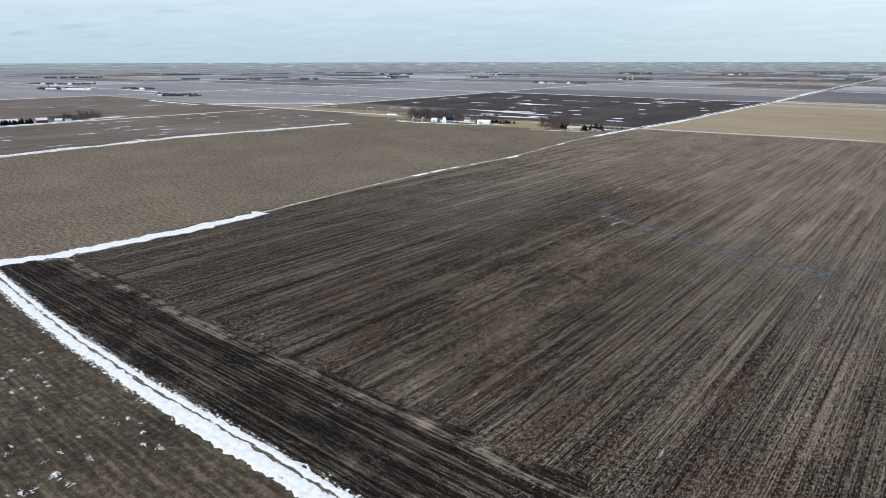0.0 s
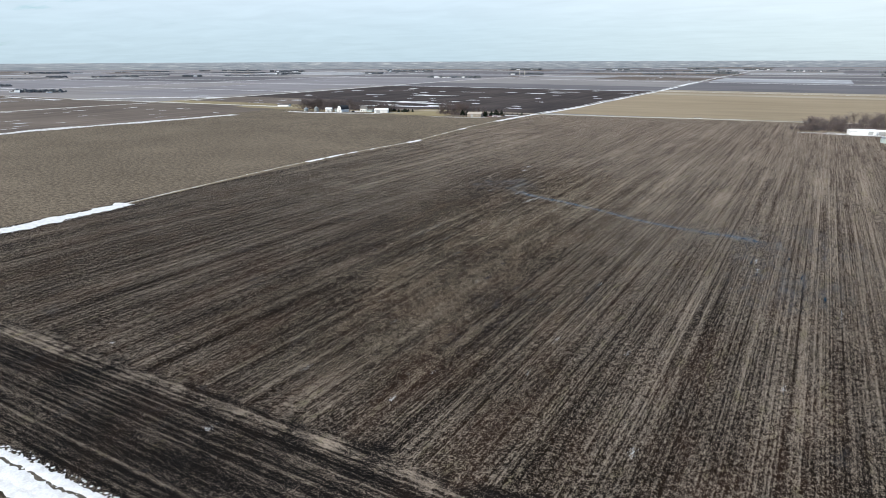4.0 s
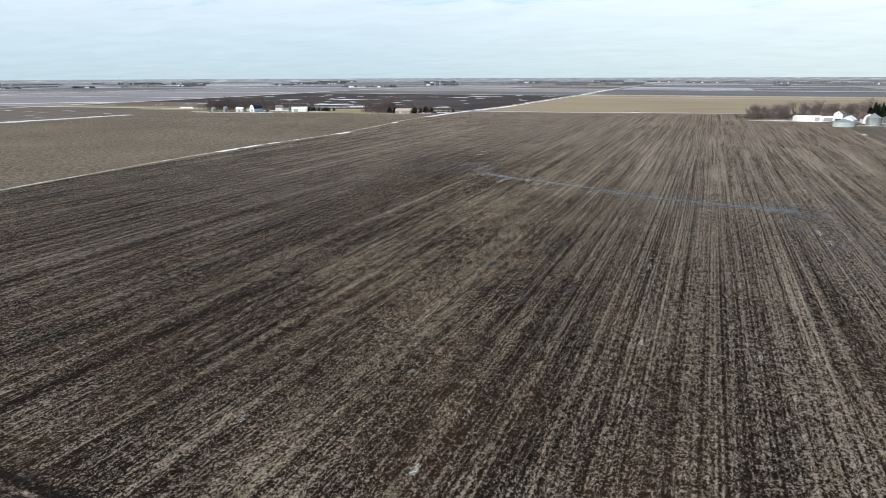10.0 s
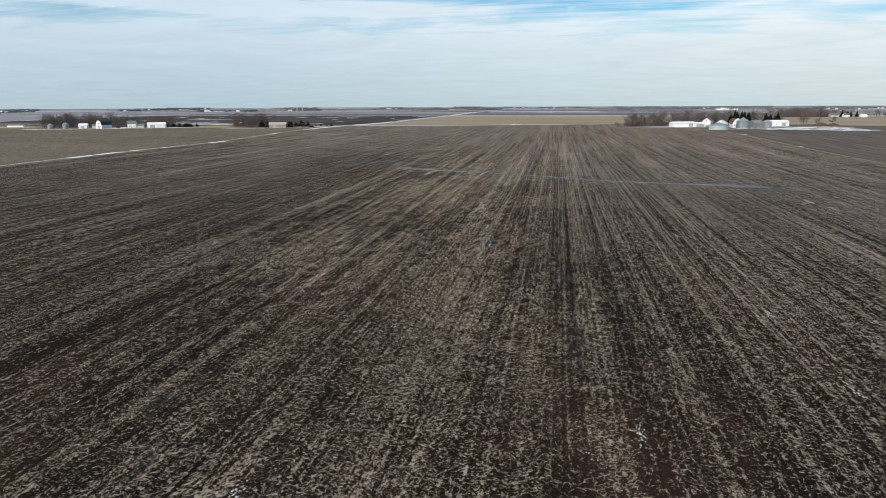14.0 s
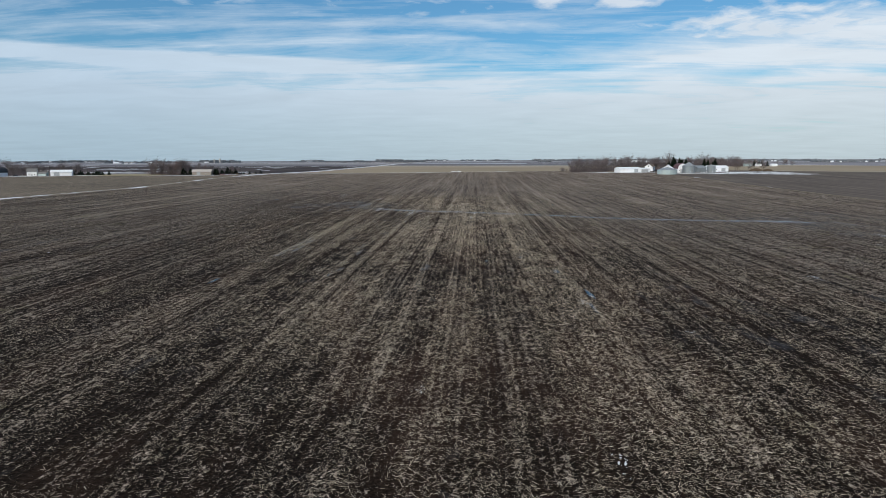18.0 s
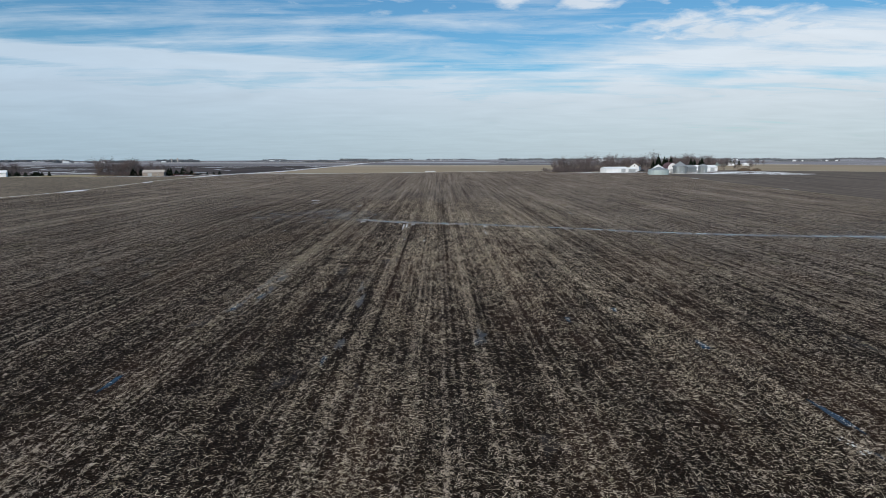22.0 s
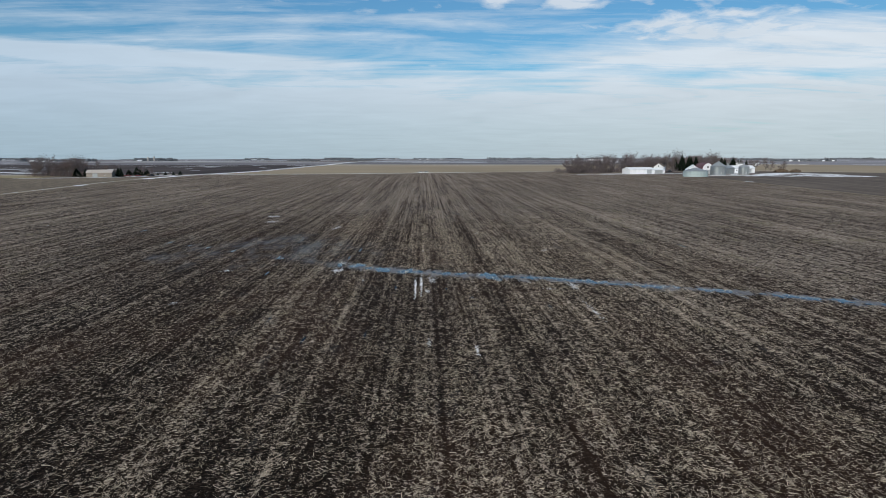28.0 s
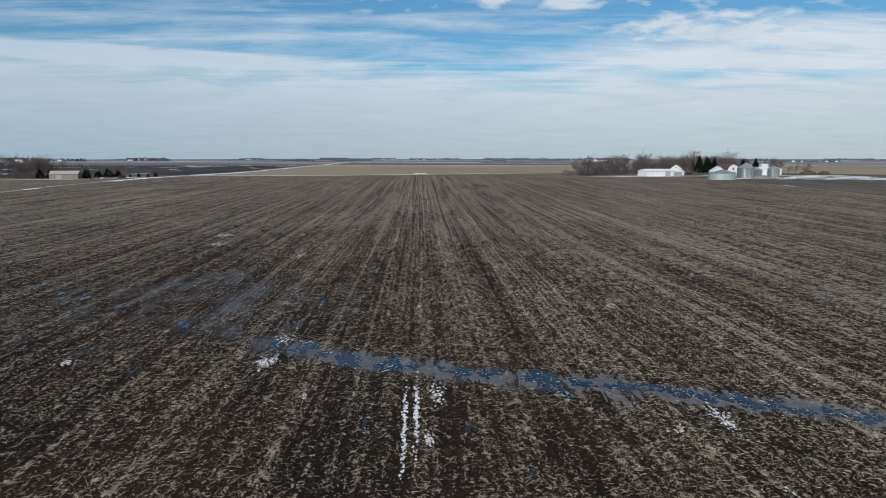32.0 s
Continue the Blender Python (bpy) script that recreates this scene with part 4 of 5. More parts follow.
# the white barn farm
WG = "buildings of the farm with the white barn"
grain_bin("small galvanised grain bin on snow", -522, 446, 3.2, 4.0, 5.8, STEEL)
grain_bin("galvanised grain bin beside a white shed", -505, 449, 3.2, 5.0, 6.9, STEEL)
gable("shed", "white gabled garage on snow", "garage", -489, 458, 9, 8, 3.4, 5.4, 24, WHITE, WHITE_ROOF, ((0, 3, 2.6, "-y"),), (), group=WG)
gable("shed", "low green-grey machine shed", "shed", -476, 466, 12, 8, 3.2, 4.6, 20, GREEN_STEEL, GREY_ROOF, ((0, 4, 2.6, "-y"),), (), group=WG)
gambrel("barn", "white barn with a dark rounded roof", -463, 458, 14, 8.8, 9.4, 80, WHITE, DARK_ROOF)
gable("farmhouse", "white farmhouse with brown roof among trees", "house", -441, 478, 9, 8, 4.6, 7.6, 25, WHITE, GREY_ROOF, ((0, 1, 2.1, "-y"),), ((-2.5, 1, 1, 1.4, "-y"), (2.5, 1, 1, 1.4, "-y"), (0, 3.4, 0.9, 1.2, "+x")), group=WG)
gable("shed", "small weathered shed beside the farmhouse", "shed", -428, 476, 8, 6, 2.6, 4.2, 10, GREEN_STEEL, GREY_ROOF, (), (), group=WG)
gable("machine_shed", "large white steel shed beside evergreens", "shed", -404, 470, 19, 11, 3.8, 6.0, 26, WHITE, WHITE_ROOF, ((-4, 5, 3.8, "-y"),), ((0, 1.6, 1.1, 0.8, "+x"),), group=WG)
gable("shed", "long low white livestock shed behind bare trees", "shed", -636, 520, 20, 8, 2.2, 3.4, 14, WHITE, GREY_ROOF, (), (), group=WG)
# the red barn farm to the west
gable("barn", "red barn with a snowy roof", "barn", -968, 78, 15, 10, 4.6, 7.8, 80, RED_WALL, WHITE_ROOF, ((0, 3, 3, "-x"),), ())
gable("shed", "white roofed shed behind dark evergreens", "shed", -1000, 42, 26, 12, 4, 6.4, 84, WHITE, WHITE_ROOF, (), ())
gable("house", "small white house beside bare trees", "house", -962, 100, 10, 8, 3.2, 5.4, 70, WHITE, WHITE_ROOF, ((0, 1, 2, "-y"),), ((2, 1, 1, 1.2, "-y"),))
gable("shed", "small pale shed beside bare trees", "shed", -972, 118, 9, 7, 2.8, 4.2, 70, WHITE, GREY_ROOF, (), ())


def brush_pile(x, y, r, h, seed):
    """A heap of cut brush and soil."""
    rr = random.Random(seed)
    g = empty("brush_pile", x, y)
    bm = bmesh.new()
    bmesh.ops.create_icosphere(bm, subdivisions=3, radius=1.0)
    for v in bm.verts:
        k = 1 + 0.35 * noise.noise(v.co * 2.3 + Vector((seed, 0, 0)))
        v.co = Vector((v.co.x * r * k, v.co.y * r * 0.6 * k, max(-0.2, v.co.z * h * k)))
    part("soil_mound", bm, BRUSH, g)
    bm = bmesh.new()
    for i in range(120):
        a, u = rr.uniform(0, 6.28), rr.uniform(0, 0.95)
        p = Vector((math.cos(a) * r * u, math.sin(a) * r * 0.6 * u, h * math.sqrt(1 - u * u) * 0.9))
        d = Vector((rr.uniform(-1, 1), rr.uniform(-1, 1), rr.uniform(0, 0.7))).normalized() * rr.uniform(0.8, 2.2)
        tube(bm, p, p + d, 0.07, 0.03, 3)
    part("branch_tangle", bm, BRUSH, g, "grey tangle of cut branches")
    return tagged(g, "heap of cut brush and soil on snow", "brush pile", "brush piles")


# yard snow
YS = "yard snow"
for i, (x, y, rx, ry) in enumerate(((178, 432, 26, 1.6), (168, 436, 24, 1.4), (196, 393, 14, 1.6), (150, 446, 16, 1.5), (128, 440, 12, 1.4), (142, 436, 10, 1.2), (240, 450, 16, 4), (205, 440, 8, 3), (225, 396, 22, 2.0))):
    tagged(blotch("snow_patch", x, y, rx, ry, SNOW, 0.10, 300 + i, 48, 0.8, rot=0.1), "trampled white snow in the farmyard", "snow", YS, "stuff")
RY = random.Random(21)
for i in range(78):
    x = RY.uniform(224, 306)
    y = 398 + (x - 230) * 0.12 + RY.uniform(-6, 44) if i < 50 else RY.uniform(374, 402)
    tagged(blotch("snow_patch", x, y, RY.uniform(3, 10), RY.uniform(1.2, 3.6), SNOW, 0.08, 420 + i, 30, 0.8, rot=RY.uniform(-0.1, 0.5)), "ragged white snow patch in the farmyard", "snow", YS, "stuff")
for i, (x, y, rx, ry) in enumerate(((-505, 436, 34, 5), (-465, 441, 34, 5), (-425, 452, 26, 3), (-385, 476, 16, 3), (-540, 440, 12, 4), (-452, 480, 20, 6), (-480, 600, 80, 10), (-640, 508, 30, 4))):
    tagged(blotch("snow_patch", x, y, rx, ry, SNOW, 0.12, 330 + i, 40, 0.45, rot=0.18), "white snow banked in front of farm sheds", "snow", YS, "stuff")
for i, (x, y, rx, ry) in enumerate(((-285, 450, 26, 2), (-252, 459, 20, 1.6), (-235, 482, 16, 3), (-224, 505, 12, 5), (-250, 500, 14, 4))):
    tagged(blotch("snow_patch", x, y, rx, ry, SNOW, 0.12, 350 + i, 36, 0.5, rot=0.3), "snow along the lane beside the tan shed", "snow", YS, "stuff")
for i, (x, y, rx, ry) in enumerate(((-958, 60, 8, 44), (-965, 120, 8, 40), (-985, 180, 14, 26), (-990, 60, 14, 20))):
    tagged(blotch("snow_patch", x, y, rx, ry, SNOW, 0.12, 370 + i, 36, 0.5), "snow on the lane beside the red barn", "snow", YS, "stuff")

# ---- trees ----
BARK = m_plain("grey_bark", (0.085, 0.070, 0.060), (0.17, 0.145, 0.125), 3.0, 0.95, 0.1)
TWIG = m_plain("bare_twigs", (0.10, 0.083, 0.087), (0.20, 0.168, 0.174), 2.0, 0.95, 0.1, True)
TWIG_TAN = m_plain("reddish_bare_twigs", (0.115, 0.082, 0.077), (0.22, 0.16, 0.15), 2.0, 0.95, 0.1, True)
NEEDLE = m_plain("dark_spruce_needles", (0.010, 0.018, 0.012), (0.030, 0.046, 0.028), 2.0, 0.9, 0.15, True)


def tube(bm, a, b, ra, rb, n=5):
    d = (b - a)
    q = d.to_track_quat("Z", "Y")
    r0 = [bm.verts.new(a + q @ Vector((ra * math.cos(2 * math.pi * i / n), ra * math.sin(2 * math.pi * i / n), 0))) for i in range(n)]
    r1 = [bm.verts.new(b + q @ Vector((rb * math.cos(2 * math.pi * i / n), rb * math.sin(2 * math.pi * i / n), 0))) for i in range(n)]
    for i in range(n):
        j = (i + 1) % n
        bm.faces.new((r0[i], r0[j], r1[j], r1[i]))


def bare_tree(seed, h, spread, twig, narrow=False, part_label=""):
    """A leafless tree: tapered trunk, limbs in three orders and fine twigs."""
    rr = random.Random(seed)
    g = new("bare_tree")
    tb, lb, tw = bmesh.new(), bmesh.new(), bmesh.new()

    def grow(bm, p, d, length, r, order):
        steps = 3 if order < 2 else 2
        for s in range(steps):
            d = (d + Vector((rr.uniform(-1, 1), rr.uniform(-1, 1), rr.uniform(-0.3, 0.6))) * (0.10 if order == 0 else 0.22)).normalized()
            q = p + d * (length / steps)
            r2 = r * (0.78 if order == 0 else 0.68)
            if order < 3:
                tube(bm, p, q, r, r2, 6 if order == 0 else (4 if order == 1 else 3))
            p, r = q, r2
            if order < 2:
                kids = (4 if order == 0 else 3) if s or order else (2 if not narrow else 1)
                for k in range(kids):
                    a = rr.uniform(0, 2 * math.pi)
                    tilt = rr.uniform(0.45, 0.95) * spread if order == 0 else rr.uniform(0.4, 0.9)
                    side = Vector((math.cos(a), math.sin(a), 0))
                    nd = (d * math.cos(tilt) + side * math.sin(tilt)).normalized()
                    grow(lb, p, nd, length * rr.uniform(0.5, 0.85), r * 0.55, order + 1)
            if order == 2:
                for k in range(4):
                    nd = (d + Vector((rr.uniform(-1, 1), rr.uniform(-1, 1), rr.uniform(-0.4, 0.9))) * 0.9).normalized()
                    sz = h * rr.uniform(0.05, 0.10)
                    e = p + nd * sz
                    w = nd.cross(Vector((rr.uniform(-1, 1), rr.uniform(-1, 1), rr.uniform(-1, 1)))).normalized() * (0.035 + 0.012 * h / 10)
                    e2 = p + (nd + Vector((rr.uniform(-1, 1), rr.uniform(-1, 1), rr.uniform(-0.2, 1))) * 0.6).normalized() * sz * 0.9
                    v = [tw.verts.new(c) for c in (p - w, p + w, e)]
                    tw.faces.new(v)
                    v = [tw.verts.new(c) for c in (p + w, p - w, e2)]
                    tw.faces.new(v)

    grow(tb, Vector((0, 0, -0.3)), Vector((0, 0, 1)), h * (0.62 if narrow else 0.52), h * 0.022, 0)
    part("trunk", tb, BARK, g)
    part("limb_fork", lb, BARK, g)
    part("twig_crown", tw, twig, g)
    return tagged(g, "leafless deciduous tree with grey-brown branches", "tree", "bare farm trees")


def spruce(seed, h, r):
    rr = random.Random(seed)
    g = new("spruce_tree")
    bm = bmesh.new()
    tube(bm, Vector((0, 0, -0.2)), Vector((0, 0, h * 0.95)), h * 0.022, 0.02, 6)
    part("trunk", bm, BARK, g)
    bm = bmesh.new()
    n = int(h * 9)
    for t in range(n):
        u = t / n
        z = h * (0.06 + 0.93 * u)
        rad = r * (1 - u) ** 0.8 * rr.uniform(0.8, 1.15) + 0.1
        for k in range(5):
            a = rr.uniform(0, 2 * math.pi)
            d = Vector((math.cos(a), math.sin(a), 0))
            s = Vector((-math.sin(a), math.cos(a), 0))
            l = rad * rr.uniform(0.7, 1.1)
            w = l * rr.uniform(0.22, 0.36)
            p = Vector((0, 0, z))
            tip = p + d * l + Vector((0, 0, -l * rr.uniform(0.15, 0.4)))
            m = p + d * l * 0.55 + Vector((0, 0, -l * 0.05))
            v = [bm.verts.new(c) for c in (p, m + s * w, tip, m - s * w)]
            bm.faces.new(v)
            m2 = m + Vector((0, 0, -w * 0.9))
            v = [bm.verts.new(c) for c in (p, tip, m2)]
            bm.faces.new(v)
    part("crown", bm, NEEDLE, g)
    return tagged(g, "dark green spruce in a farm windbreak", "tree", "evergreen farm trees")


def scatter(models, spots, seed, zoff=0.0, smin=0.8, smax=1.2, wide=1.0):
    rr = random.Random(seed)
    for x, y in spots:
        m = models[rr.randrange(len(models))]
        s = rr.uniform(smin, smax)
        ob = copy_thing(m, pose(x, y, land(x, y) + zoff, 0, 0, rr.uniform(0, 360)))
        ob.scale = (s * wide * rr.uniform(0.9, 1.1), s * wide * rr.uniform(0.9, 1.1), s)


def spots(x0, x1, y0, y1, n, seed, slope=0.0):
    rr = random.Random(seed)
    out = []
    tries = 0
    while len(out) < n and tries < n * 60:
        tries += 1
        x, y = rr.uniform(x0, x1), rr.uniform(y0, y1)
        y += slope * (x - x0)
        if all(math.hypot(x - a, y - b) > 2.2 for a, b in out):
            out.append((x, y))
    return out


def thicket(x0, x1, y0, y1, h, seed, n, mat=None):
    """Close undergrowth of bare stems and twigs, too fine to count."""
    rg = random.Random(seed + 600)
    verts, faces = [], []
    for i in range(n):
        x, y = rg.uniform(x0, x1), rg.uniform(y0, y1)
        hh = h * rg.uniform(0.25, 1.0) ** 0.8
        z = land(x, y)
        a = rg.uniform(0, 2 * math.pi)
        for k in range(3):
            b = rg.uniform(0, 2 * math.pi)
            lx, ly = math.cos(b) * hh * rg.uniform(0.05, 0.3), math.sin(b) * hh * rg.uniform(0.05, 0.3)
            w = 0.05 + hh * 0.008
            z0 = z + hh * 0.25 * k
            q = len(verts)
            verts += [(x - math.cos(a) * w, y - math.sin(a) * w, z0), (x + math.cos(a) * w, y + math.sin(a) * w, z0), (x + lx, y + ly, z0 + hh * 0.5)]
            faces.append((q, q + 1, q + 2))
    return tagged(mesh_of("thicket", verts, faces, mat or TWIG), "dense bare undergrowth in a farm windbreak", "undergrowth", "windbreak undergrowth", "stuff")


def park(models):
    """The model trees stand among the others, on the ground."""
    for ob, (x, y, rz) in models:
        ob.matrix_world = pose(x, y, land(x, y), 0, 0, rz)


bt = [bare_tree(1, 11, 1.1, TWIG), bare_tree(2, 9.5, 1.2, TWIG), bare_tree(3, 12.5, 1.0, TWIG), bare_tree(4, 8, 1.25, TWIG)]
bp = [bare_tree(6, 12, 0.45, TWIG_TAN, True), bare_tree(7, 10, 0.5, TWIG_TAN, True)]
bush = [bare_tree(9, 5.0, 1.15, TWIG), bare_tree(10, 4.2, 1.2, TWIG)]
sp = [spruce(1, 9, 3.2), spruce(2, 7.5, 2.8), spruce(3, 10.5, 3.5)]
park(zip(bt + bp + bush + sp, ((140, 478, 0), (150, 482, 40), (166, 486, 80), (125, 458, 0), (-285, 478, 0), (-292, 486, 30), (114, 452, 0), (117, 456, 90), (242, 524, 0), (-244, 478, 0), (256, 500, 50))))
# windbreak of the bin farm
scatter(bt, spots(118, 152, 458, 500, 26, 1), 1, 0, 0.8, 1.45)
scatter(bt, spots(145, 215, 474, 520, 42, 2, 0.2), 2, 0, 0.8, 1.5)
scatter(bt, spots(222, 292, 545, 585, 30, 31), 31, 0, 0.9, 1.5)
scatter(bt, spots(298, 338, 522, 548, 7, 32), 32, 0, 0.7, 1.2)
thicket(222, 292, 548, 588, 5, 9, 1200)
scatter(bt[2:3], ((227, 530),), 3, 0, 1.5, 1.55)
scatter(bt, ((248, 536), (252, 541), (206, 520), (213, 526), (268, 520)), 3, 0, 0.9, 1.2)
scatter(bush, spots(106, 122, 446, 464, 12, 5), 5)
scatter(bush, spots(120, 158, 450, 472, 22, 6), 6, 0, 0.9, 1.3)
scatter(sp[::2], ((233, 526), (236, 531), (240, 528), (244, 533), (238, 537), (247, 529), (230, 533)), 7, 0, 1.25, 1.5)
scatter(sp, ((254, 494), (258, 498), (263, 495), (267, 500), (261, 503)), 27, 0, 1.05, 1.35)
thicket(118, 152, 458, 505, 4.2, 1, 1300)
thicket(145, 215, 482, 535, 4.5, 2, 2000)
# tan shed farm
scatter(bp, spots(-322, -262, 484, 520, 8, 8), 8, 0, 0.8, 1.0)
scatter(bt, spots(-320, -264, 478, 520, 34, 28), 28, 0, 0.85, 1.5)
scatter(bush, spots(-312, -270, 470, 480, 10, 9), 9, 0, 0.6, 1.0)
scatter(bt, ((-236, 500), (-240, 506), (-232, 508), (-245, 512)), 10, 0, 0.6, 0.8)
scatter(sp, ((-272, 482), (-276, 486), (-279, 481), (-283, 485), (-248, 482), (-241, 484), (-268, 492), (-250, 508), (-246, 511), (-242, 508), (-238, 511), (-253, 512)), 11, 0, 0.55, 0.75, 1.6)
scatter(sp, ((-233, 506), (-228, 510), (-223, 514), (-218, 519), (-214, 524), (-238, 503)), 12, 0, 0.3, 0.42, 1.5)
# white barn farm
scatter(bt, spots(-565, -468, 474, 520, 64, 13), 13, 0, 0.9, 1.6)
thicket(-568, -466, 474, 520, 6, 4, 3000)
thicket(-322, -262, 480, 520, 5, 5, 900, TWIG_TAN)
thicket(-325, -258, 484, 524, 5, 15, 900)
thicket(-1030, -978, 105, 175, 9, 6, 1500)
thicket(458, 550, 1080, 1140, 15, 7, 3600)
scatter(bt, spots(-590, -555, 480, 520, 10, 14), 14, 0, 0.7, 1.0)
scatter(bt, spots(-470, -410, 486, 525, 26, 15), 15, 0, 0.95, 1.3)
thicket(-470, -400, 488, 525, 7, 8, 1600)
scatter(sp, spots(-420, -372, 486, 506, 22, 16), 16, 0, 0.4, 0.6, 1.4)
# red barn farm
scatter(bt, spots(-1030, -975, 105, 175, 22, 17), 17, 0, 0.9, 1.25)
scatter(sp, spots(-978, -962, 20, 66, 22, 18), 18, 0, 0.7, 1.0)
# a far farm past the tan stubble
scatter(bt, spots(458, 550, 1080, 1135, 46, 19), 19, 0, 1.25, 1.7)
scatter(bt, spots(550, 650, 1095, 1150, 16, 20), 20, 0, 1.1, 1.5)
scatter(sp, ((585, 1130), (592, 1134), (600, 1128), (572, 1120)), 21, 0, 1.2, 1.5)
gable("farmhouse", "far white farmhouse before a bare grove", "house", 560, 1075, 9, 8, 4, 6.4, 10, WHITE, GREY_ROOF, (), ((-3, 1, 1, 1.3, "-y"), (3, 1, 1, 1.3, "-y")))
gable("shed", "far white shed before a bare grove", "shed", 590, 1078, 11, 8, 3, 5, 0, WHITE, WHITE_ROOF, (), ())
gable("barn", "far grey barn before a bare grove", "barn", 540, 1074, 14, 10, 4, 7, 0, GREEN_STEEL, GREY_ROOF, (), ())

BRUSH = m_plain("brush_and_soil", (0.07, 0.05, 0.035), (0.16, 0.12, 0.085), 1.5, 0.95, 0.1)
brush_pile(304, 490, 6, 2.4, 1)
brush_pile(314, 486, 5, 1.8, 2)
brush_pile(-229, 496, 3, 1.2, 3)


# ---- vehicles ----
CAR_WHITE = m_plain("white_car_paint", (0.72, 0.73, 0.74), (0.80, 0.81, 0.82), 0.5, 0.25, 0.5)
CAR_RED = m_plain("dull_red_paint", (0.16, 0.04, 0.035), (0.22, 0.06, 0.05), 0.5, 0.35, 0.5)
CAR_DARK = m_plain("dark_car_paint", (0.03, 0.032, 0.036), (0.05, 0.052, 0.058), 0.5, 0.25, 0.5)
TYRE = m_plain("black_rubber", (0.015, 0.015, 0.016), (0.03, 0.03, 0.031), 3.0, 0.9)
RIM = m_plain("grey_rim", (0.35, 0.36, 0.37), (0.5, 0.51, 0.52), 3.0, 0.35)


def pickup(x, y, rot, paint, label, long_bed=True):
    """A pickup or car of real size: body, cab with glass, four wheels, lamps."""
    g = empty("pickup_truck" if long_bed else "car", x, y, rot)
    L = 5.6 if long_bed else 4.6
    bm = bmesh.new()
    prof = [(-0.92, 0.45), (0.92, 0.45), (0.95, 0.95), (0.88, 1.08), (-0.88, 1.08), (-0.95, 0.95)]
    prism(bm, prof, -L / 2, L / 2)
    bmesh.ops.bevel(bm, geom=bm.edges[:], offset=0.06, segments=2, affect="EDGES")
    part("body", bm, paint, g)
    bm = bmesh.new()
    x0, x1 = (-0.5, 1.5) if long_bed else (-1.7, 1.0)
    a = [bm.verts.new(p) for p in ((x0, -0.86, 1.05), (x1, -0.86, 1.05), (x1, 0.86, 1.05), (x0, 0.86, 1.05))]
    b = [bm.verts.new(p) for p in ((x0 + 0.25, -0.7, 1.8), (x1 - 0.6, -0.7, 1.8), (x1 - 0.6, 0.7, 1.8), (x0 + 0.25, 0.7, 1.8))]
    for i in range(4):
        bm.faces.new((a[i], a[(i + 1) % 4], b[(i + 1) % 4], b[i]))
    bm.faces.new(b)
    part("glass_cab", bm, GLASS, g, "dark cab glass")
    boxed("roof", x0 + 0.2, x1 - 0.55, -0.74, 0.74, 1.78, 1.86, paint, g, "", 0.03)
    if long_bed:
        boxed("bed_liner", -L / 2 + 0.12, -0.6, -0.8, 0.8, 1.06, 1.10, TYRE, g)
    for sx in (-1, 1):
        for sy in (-1, 1):
            bm = bmesh.new()
            bmesh.ops.create_cone(bm, cap_ends=True, segments=18, radius1=0.37, radius2=0.37, depth=0.26, matrix=pose(sx * L * 0.31, sy * 0.86, 0.37, 90))
            w = part("wheel", bm, TYRE, g)
            bm = bmesh.new()
            bmesh.ops.create_cone(bm, cap_ends=True, segments=14, radius1=0.21, radius2=0.21, depth=0.28, matrix=pose(sx * L * 0.31, sy * 0.87, 0.37, 90))
            part("rim", bm, RIM, w)
    for sy in (-0.65, 0.65):
        boxed("headlight", L / 2 - 0.02, L / 2 + 0.02, sy - 0.16, sy + 0.16, 0.78, 0.95, TRIM, g)
    return tagged(g, label, "truck" if long_bed else "car", "parked vehicles")


pickup(-3, 567, 4, CAR_WHITE, "white pickup truck stopped on the gravel road")
pickup(2.8, 567.6, 4, CAR_WHITE, "white car behind a pickup on the gravel road", False)
pickup(-238, 476, 20, CAR_RED, "dull red pickup parked beside the tan shed")
pickup(-231, 479, 25, CAR_RED, "dull red car parked beside the lane", False)
pickup(-224, 488, 60, CAR_DARK, "dark pickup parked near small evergreens")
pickup(196, 460, 30, CAR_DARK, "dark pickup parked before the farmhouse")
pickup(238, 444, 10, CAR_WHITE, "white pickup parked beside steel bins")
pickup(-448, 462, 80, CAR_DARK, "dark car parked beside the white barn", False)


def silo(x, y, r, h):
    g = empty("silo", x, y)
    bm = bmesh.new()
    ring_wall(bm, r, -0.3, h, 24, 10)
    soft(part("wall", bm, CONCRETE, g))
    bm = bmesh.new()
    bmesh.ops.create_uvsphere(bm, u_segments=24, v_segments=12, radius=r, matrix=Matrix.Translation((0, 0, h)) @ Matrix.Diagonal((1, 1, 0.7, 1)))
    soft(part("dome", bm, STEEL_ROOF, g))
    return tagged(g, "pale concrete silo with metal dome at a far farm", "silo", "far silos")


for x, y, r, h in ((-2240, 545, 3, 16), (-1098, 2600, 3, 17), (-1125, 2604, 3, 14), (1010, 2590, 2.6, 12)):
    silo(x, y, r, h)

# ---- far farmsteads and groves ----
# distance haze is put into this colour: bluer and paler than the near twigs
HAZED_WOODS = m_plain("hazed_bare_woods", (0.12, 0.135, 0.153), (0.20, 0.215, 0.235), 0.2, 0.95, 0.05, True)


